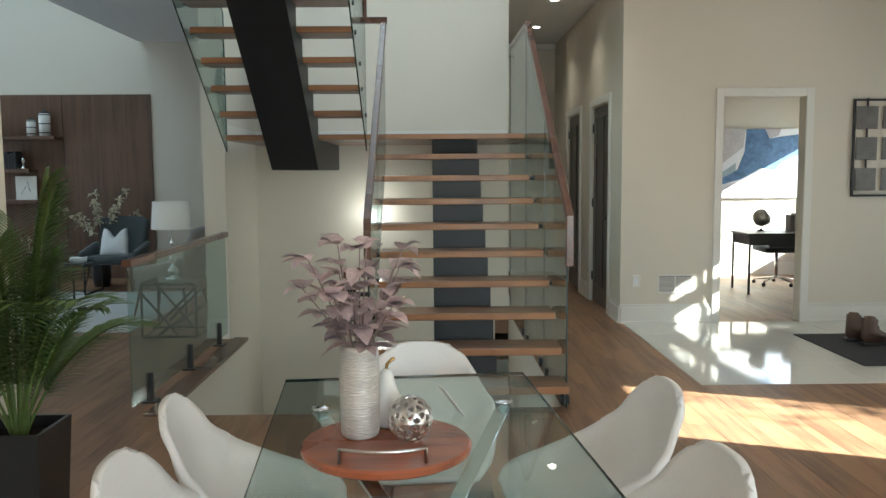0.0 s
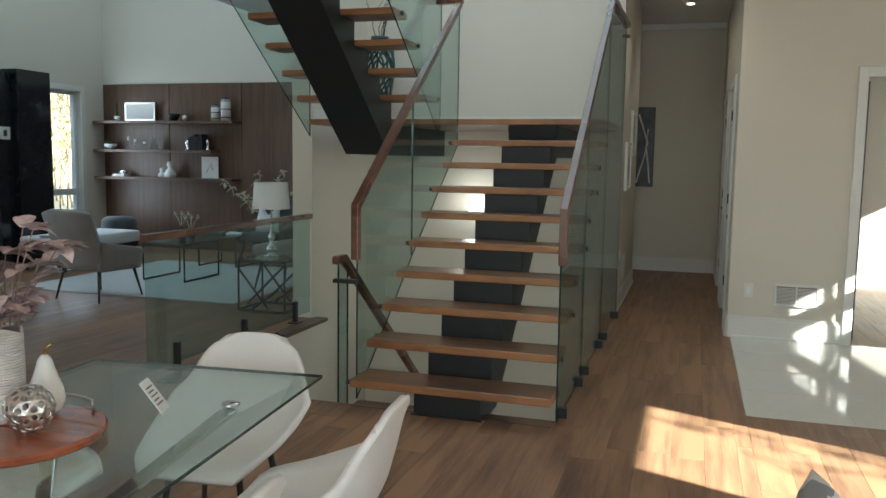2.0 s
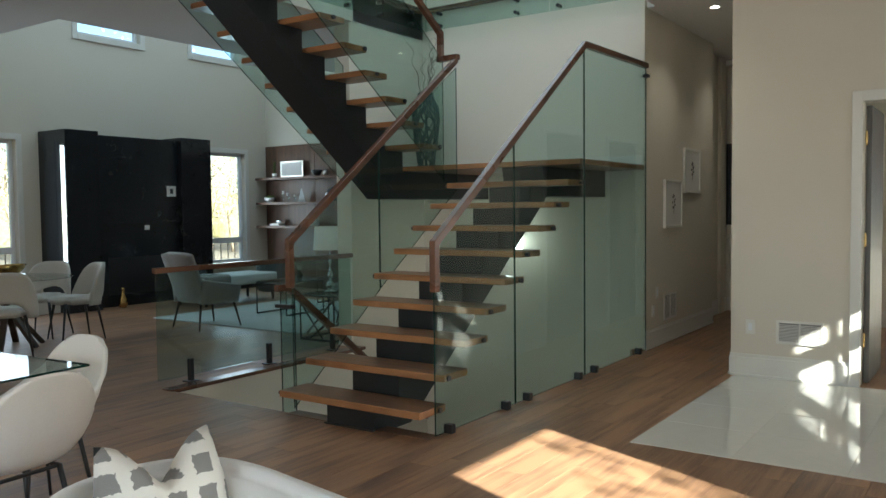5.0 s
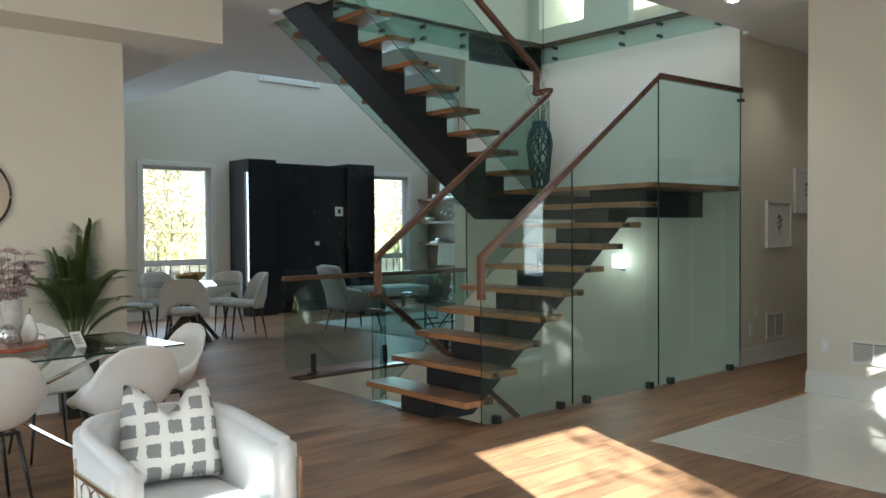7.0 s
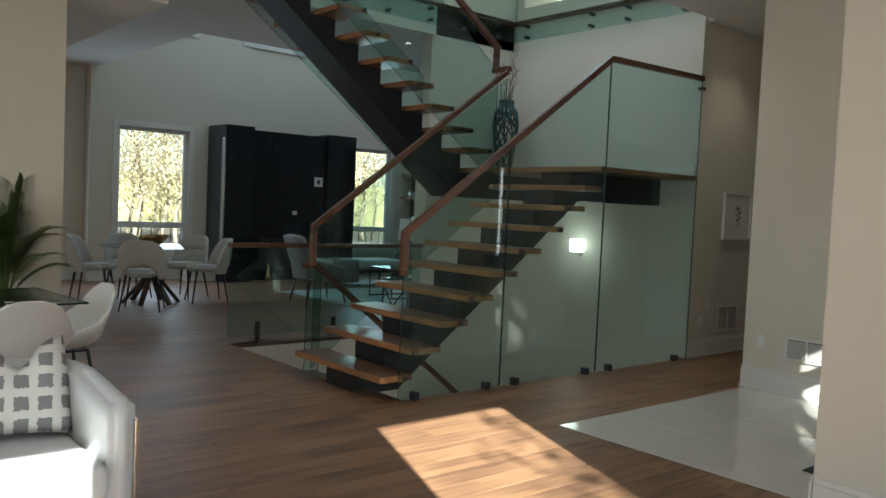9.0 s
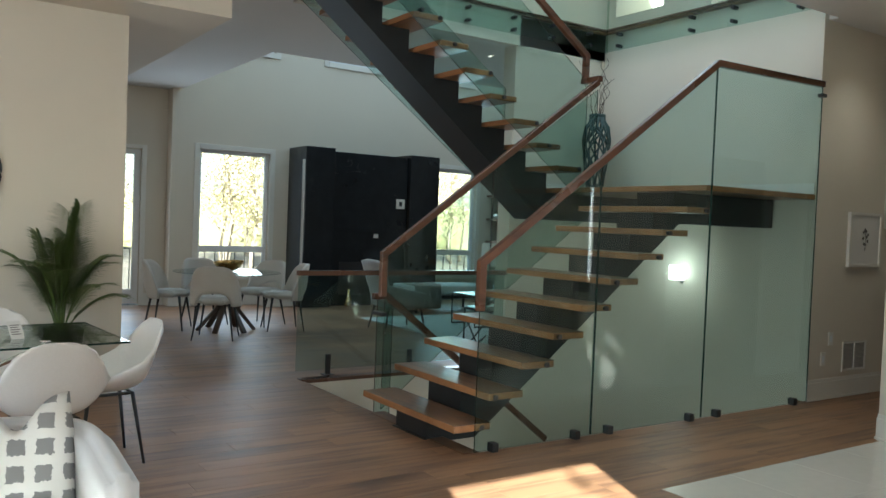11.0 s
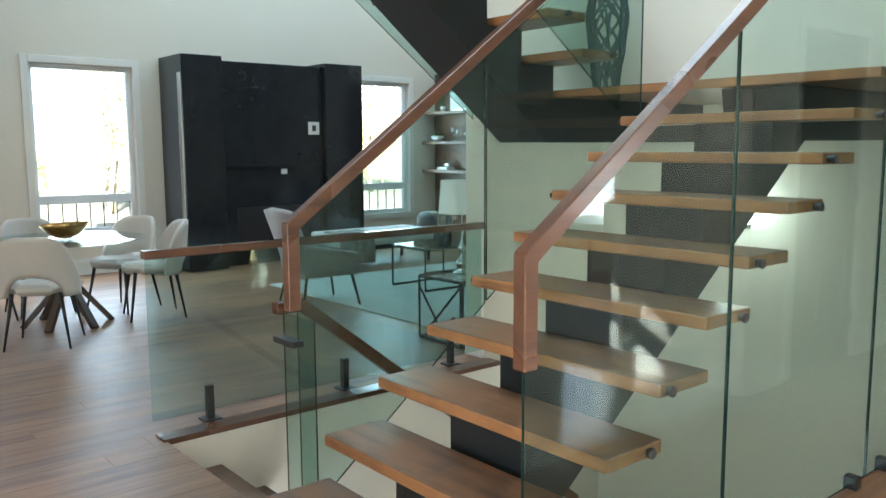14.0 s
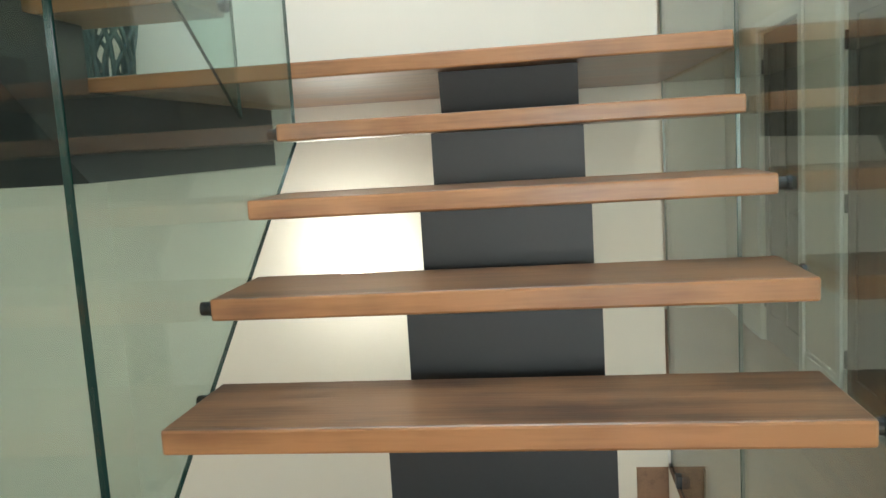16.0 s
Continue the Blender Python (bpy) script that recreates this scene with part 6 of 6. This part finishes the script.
hv = thing("hearth_vase", (-7.10, 8.16, 0), "small gold bottle vase on floor before black marble hearth", "vase")
part("body", lathe([(0.001, 0), (0.05, 0), (0.065, 0.05), (0.06, 0.13), (0.028, 0.19), (0.022, 0.27), (0.032, 0.30), (0.020, 0.30), (0.001, 0.2)], 24), M_GOLD, hv, smooth=True)
step = thing("low_bench", (-7.55, 7.15, 0), "low white painted bench box by black marble unit", "bench")
part("box", boxes((-0.2, 0.2, -0.32, 0.20, 0.0, 0.20), bev=0.006), M_TRIM, step)
part("top", boxes((-0.215, 0.215, -0.335, 0.20, 0.201, 0.23), bev=0.004), M_TRIM, step)

# ---- outside ----
def trees_outside():
    rnd = random.Random(21)
    M_BARK = mat("bark", (0.22, 0.18, 0.13), 0.9, vary=0.3, scale=6, fine=40, bump=0.5)
    M_FOL = mat("autumn_foliage", (0.46, 0.40, 0.23), 0.7, vary=0.4, scale=1.2, fine=10, per=0.3)
    def tree(h, seed):
        r = random.Random(seed)
        t = thing("garden_tree", (0, 0, 0), "slender garden tree with thin yellow-green foliage", "tree", "garden trees")
        trunk = [Vector((0.10 * math.sin(i * 0.9 + seed), 0.08 * math.cos(i * 1.3 + seed), h * i / 9)) for i in range(10)]
        part("trunk", tube(trunk, 0.075, 8, 0.015), M_BARK, t, smooth=True)
        bm = bmesh.new()
        for k in range(14):
            i = 2 + k % 7
            a = k * 2.4
            L = r.uniform(1.1, 2.1) * (1.25 - i / 12)
            pts = [trunk[i] + Vector((math.cos(a), math.sin(a), 0.8)) * L * q for q in (0, 0.35, 0.7, 1.0)]
            part("branch", tube(pts, 0.022, 5, 0.006), M_BARK, t)
            for q in range(170):
                c = pts[0].lerp(pts[3], r.uniform(0.3, 1.1)) + Vector((r.gauss(0, 0.38), r.gauss(0, 0.38), r.gauss(0, 0.38)))
                leaf_mesh(bm, c, (r.uniform(-1, 1), r.uniform(-1, 1), r.uniform(-0.6, 0.4)), 0.105, 0.065, n=2)
        part("crown", bm, M_FOL, t)
        return t
    kinds = [tree(6.4, 1), tree(5.2, 2), tree(7.4, 3)]
    spots = []
    for k in range(46):
        spots.append((rnd.uniform(-33, -20), rnd.uniform(4, 40)))
    for k, (x, y) in enumerate(spots):
        o = kinds[k % 3]
        m = pose(x, y, -0.45, 0, 0, rnd.uniform(0, 360))
        if k < 3:
            o.matrix_basis = m
        else:
            copy_thing(o, m)


trees_outside()
def street_tree(x, y, h, seed):
    r = random.Random(seed)
    t = thing("street_tree", (x, y, -0.46), "unseen bare-branched front garden tree with sparse leaves", "tree")
    bark = mat("tree_bark", (0.16, 0.12, 0.09), 0.9, vary=0.3, scale=6, fine=40, bump=0.5)
    trunk = [Vector((0.12 * math.sin(i * 0.8), 0.1 * math.cos(i), h * i / 10)) for i in range(11)]
    part("trunk", tube(trunk, 0.10, 10, 0.02), bark, t, smooth=True)
    bm = bmesh.new()
    for k in range(20):
        i = 4 + k % 6
        a = k * 2.4
        L = r.uniform(1.0, 1.7) * (1.3 - i / 14)
        pts = [trunk[i] + Vector((math.cos(a), math.sin(a), 0.7)) * L * q for q in (0, 0.35, 0.7, 1.0)]
        part("branch", tube(pts, 0.022, 6, 0.006), bark, t)
        for q in range(26):
            c = pts[0].lerp(pts[3], r.uniform(0.3, 1.1)) + Vector((r.gauss(0, 0.2), r.gauss(0, 0.2), r.gauss(0, 0.2)))
            leaf_mesh(bm, c, (r.uniform(-1, 1), r.uniform(-1, 1), r.uniform(-0.6, 0.4)), 0.13, 0.09, n=2)
    part("crown", bm, mat("tree_leaf", (0.20, 0.17, 0.06), 0.7, vary=0.3), t)


# out of view; added in the sun's path to dapple the floor patch
street_tree(13.2, 0.9, 6.6, 5)
fence = thing("garden_fence", (-10.6, 8.0, -0.45), "dark metal garden fence of slim upright bars", "fence")
for k in range(80):
    part("bar", boxes((-0.008, 0.008, -8 + 0.2 * k, -7.984 + 0.2 * k, 0, 1.25)), M_BLACK, fence)
part("rail", boxes((-0.015, 0.015, -8, 8, 1.22, 1.25), (-0.015, 0.015, -8, 8, 0.12, 0.15)), M_BLACK, fence)
part("backdrop", boxes((-40, -39.9, -40, 70, -1, 2.6)), mat("far_woods", (0.24, 0.22, 0.10), 0.9, vary=0.6, scale=0.7, fine=4), kind="structure")

# ---- foyer tiles and floor planks ----
tile_w = 0.60
floor = tagged(new("floor"), kind="structure")
tcols = {}
for i in range(7):
    for j in range(4):
        x0, x1 = 2.003 + i * tile_w, min(2.003 + (i + 1) * tile_w - 0.003, FX - 0.002)
        y0, y1 = 5.493 + j * tile_w, min(5.493 + (j + 1) * tile_w - 0.003, 7.857)
        if x1 - x0 < 0.05 or y1 - y0 < 0.05:
            continue
        key = (round(x1 - x0, 3), round(y1 - y0, 3))
        if key not in tcols:
            tcols[key] = mesh_of("tile", boxes((0, key[0], 0, key[1], 0, 0.008), bev=0.0012))
            tcols[key].materials.append(M_TILE)
        o = new("tile", tcols[key])
        o.location = (x0, y0, -0.0065)
        o.parent = floor

PW = 0.165
rnd = random.Random(77)
planks = []


def cut(x0, x1, y0, y1):
    """The parts of a plank that lie on the wooden floor."""
    runs = [(y0, y1)]
    for hx0, hx1, hy0, hy1 in ((-1.60, 0.93, 4.90, 8.60), (-1.765, -1.60, 7.29, 8.60), (2.0, 5.9, 5.49, 7.86)):
        if x1 > hx0 + 0.001 and x0 < hx1 - 0.001:
            out = []
            for a, b in runs:
                if b <= hy0 or a >= hy1:
                    out.append((a, b))
                else:
                    if a < hy0:
                        out.append((a, hy0 - 0.001))
                    if b > hy1:
                        out.append((hy1 + 0.001, b))
            runs = out
    return [r for r in runs if r[1] - r[0] > 0.03]


edges_x = []
x = -8.04
while x < 5.74:
    nx = x + PW
    for stop in (-1.765, -1.60, 0.93, 2.0, 5.74):
        if x < stop - 0.001 and nx > stop - 0.04:
            nx = stop
            break
    edges_x.append((x, nx))
    x = nx
for x0, x1 in edges_x:
    y = -3.19 - rnd.uniform(0, 1.4)
    while y < 12.19:
        L = rnd.uniform(1.0, 1.9)
        for a, b in cut(x0, x1, max(y, -3.19), min(y + L, 12.19)):
            planks.append((x0 + 0.0004, x1 - 0.0004, a + 0.0004, b - 0.0004, rnd.uniform(-0.0002, 0.0002)))
        y += L
near = sorted(planks, key=lambda p: abs((p[0] + p[1]) / 2 - 1.8) * 0.9 + abs((p[2] + p[3]) / 2 - 4.3))
for x0, x1, y0, y1, dz in near[:280]:
    bm = boxes((x0 - (x0 + x1) / 2, x1 - (x0 + x1) / 2, y0 - (y0 + y1) / 2, y1 - (y0 + y1) / 2, -0.012, 0))
    bmesh.ops.bevel(bm, geom=[e for e in bm.edges if e.verts[0].co.z > -0.001 and e.verts[1].co.z > -0.001], offset=0.0009, segments=1, affect="EDGES")
    o = part("plank", bm, M_OAK, floor)
    o.location = ((x0 + x1) / 2, (y0 + y1) / 2, dz)
verts, faces = [], []
for x0, x1, y0, y1, dz in near[280:]:
    n0 = len(verts)
    verts += [(x0, y0, dz), (x1, y0, dz), (x1, y1, dz), (x0, y1, dz), (x0, y0, -0.012), (x1, y0, -0.012), (x1, y1, -0.012), (x0, y1, -0.012)]
    faces += [tuple(n0 + q for q in f) for f in ((0, 1, 2, 3), (0, 4, 5, 1), (1, 5, 6, 2), (2, 6, 7, 3), (3, 7, 4, 0))]
me = bpy.data.meshes.new("planks")
me.from_pydata(verts, [], faces)
me.materials.append(M_OAKFAR)
o = new("planks", me)
o.parent = floor
tagged(o, kind="stuff")
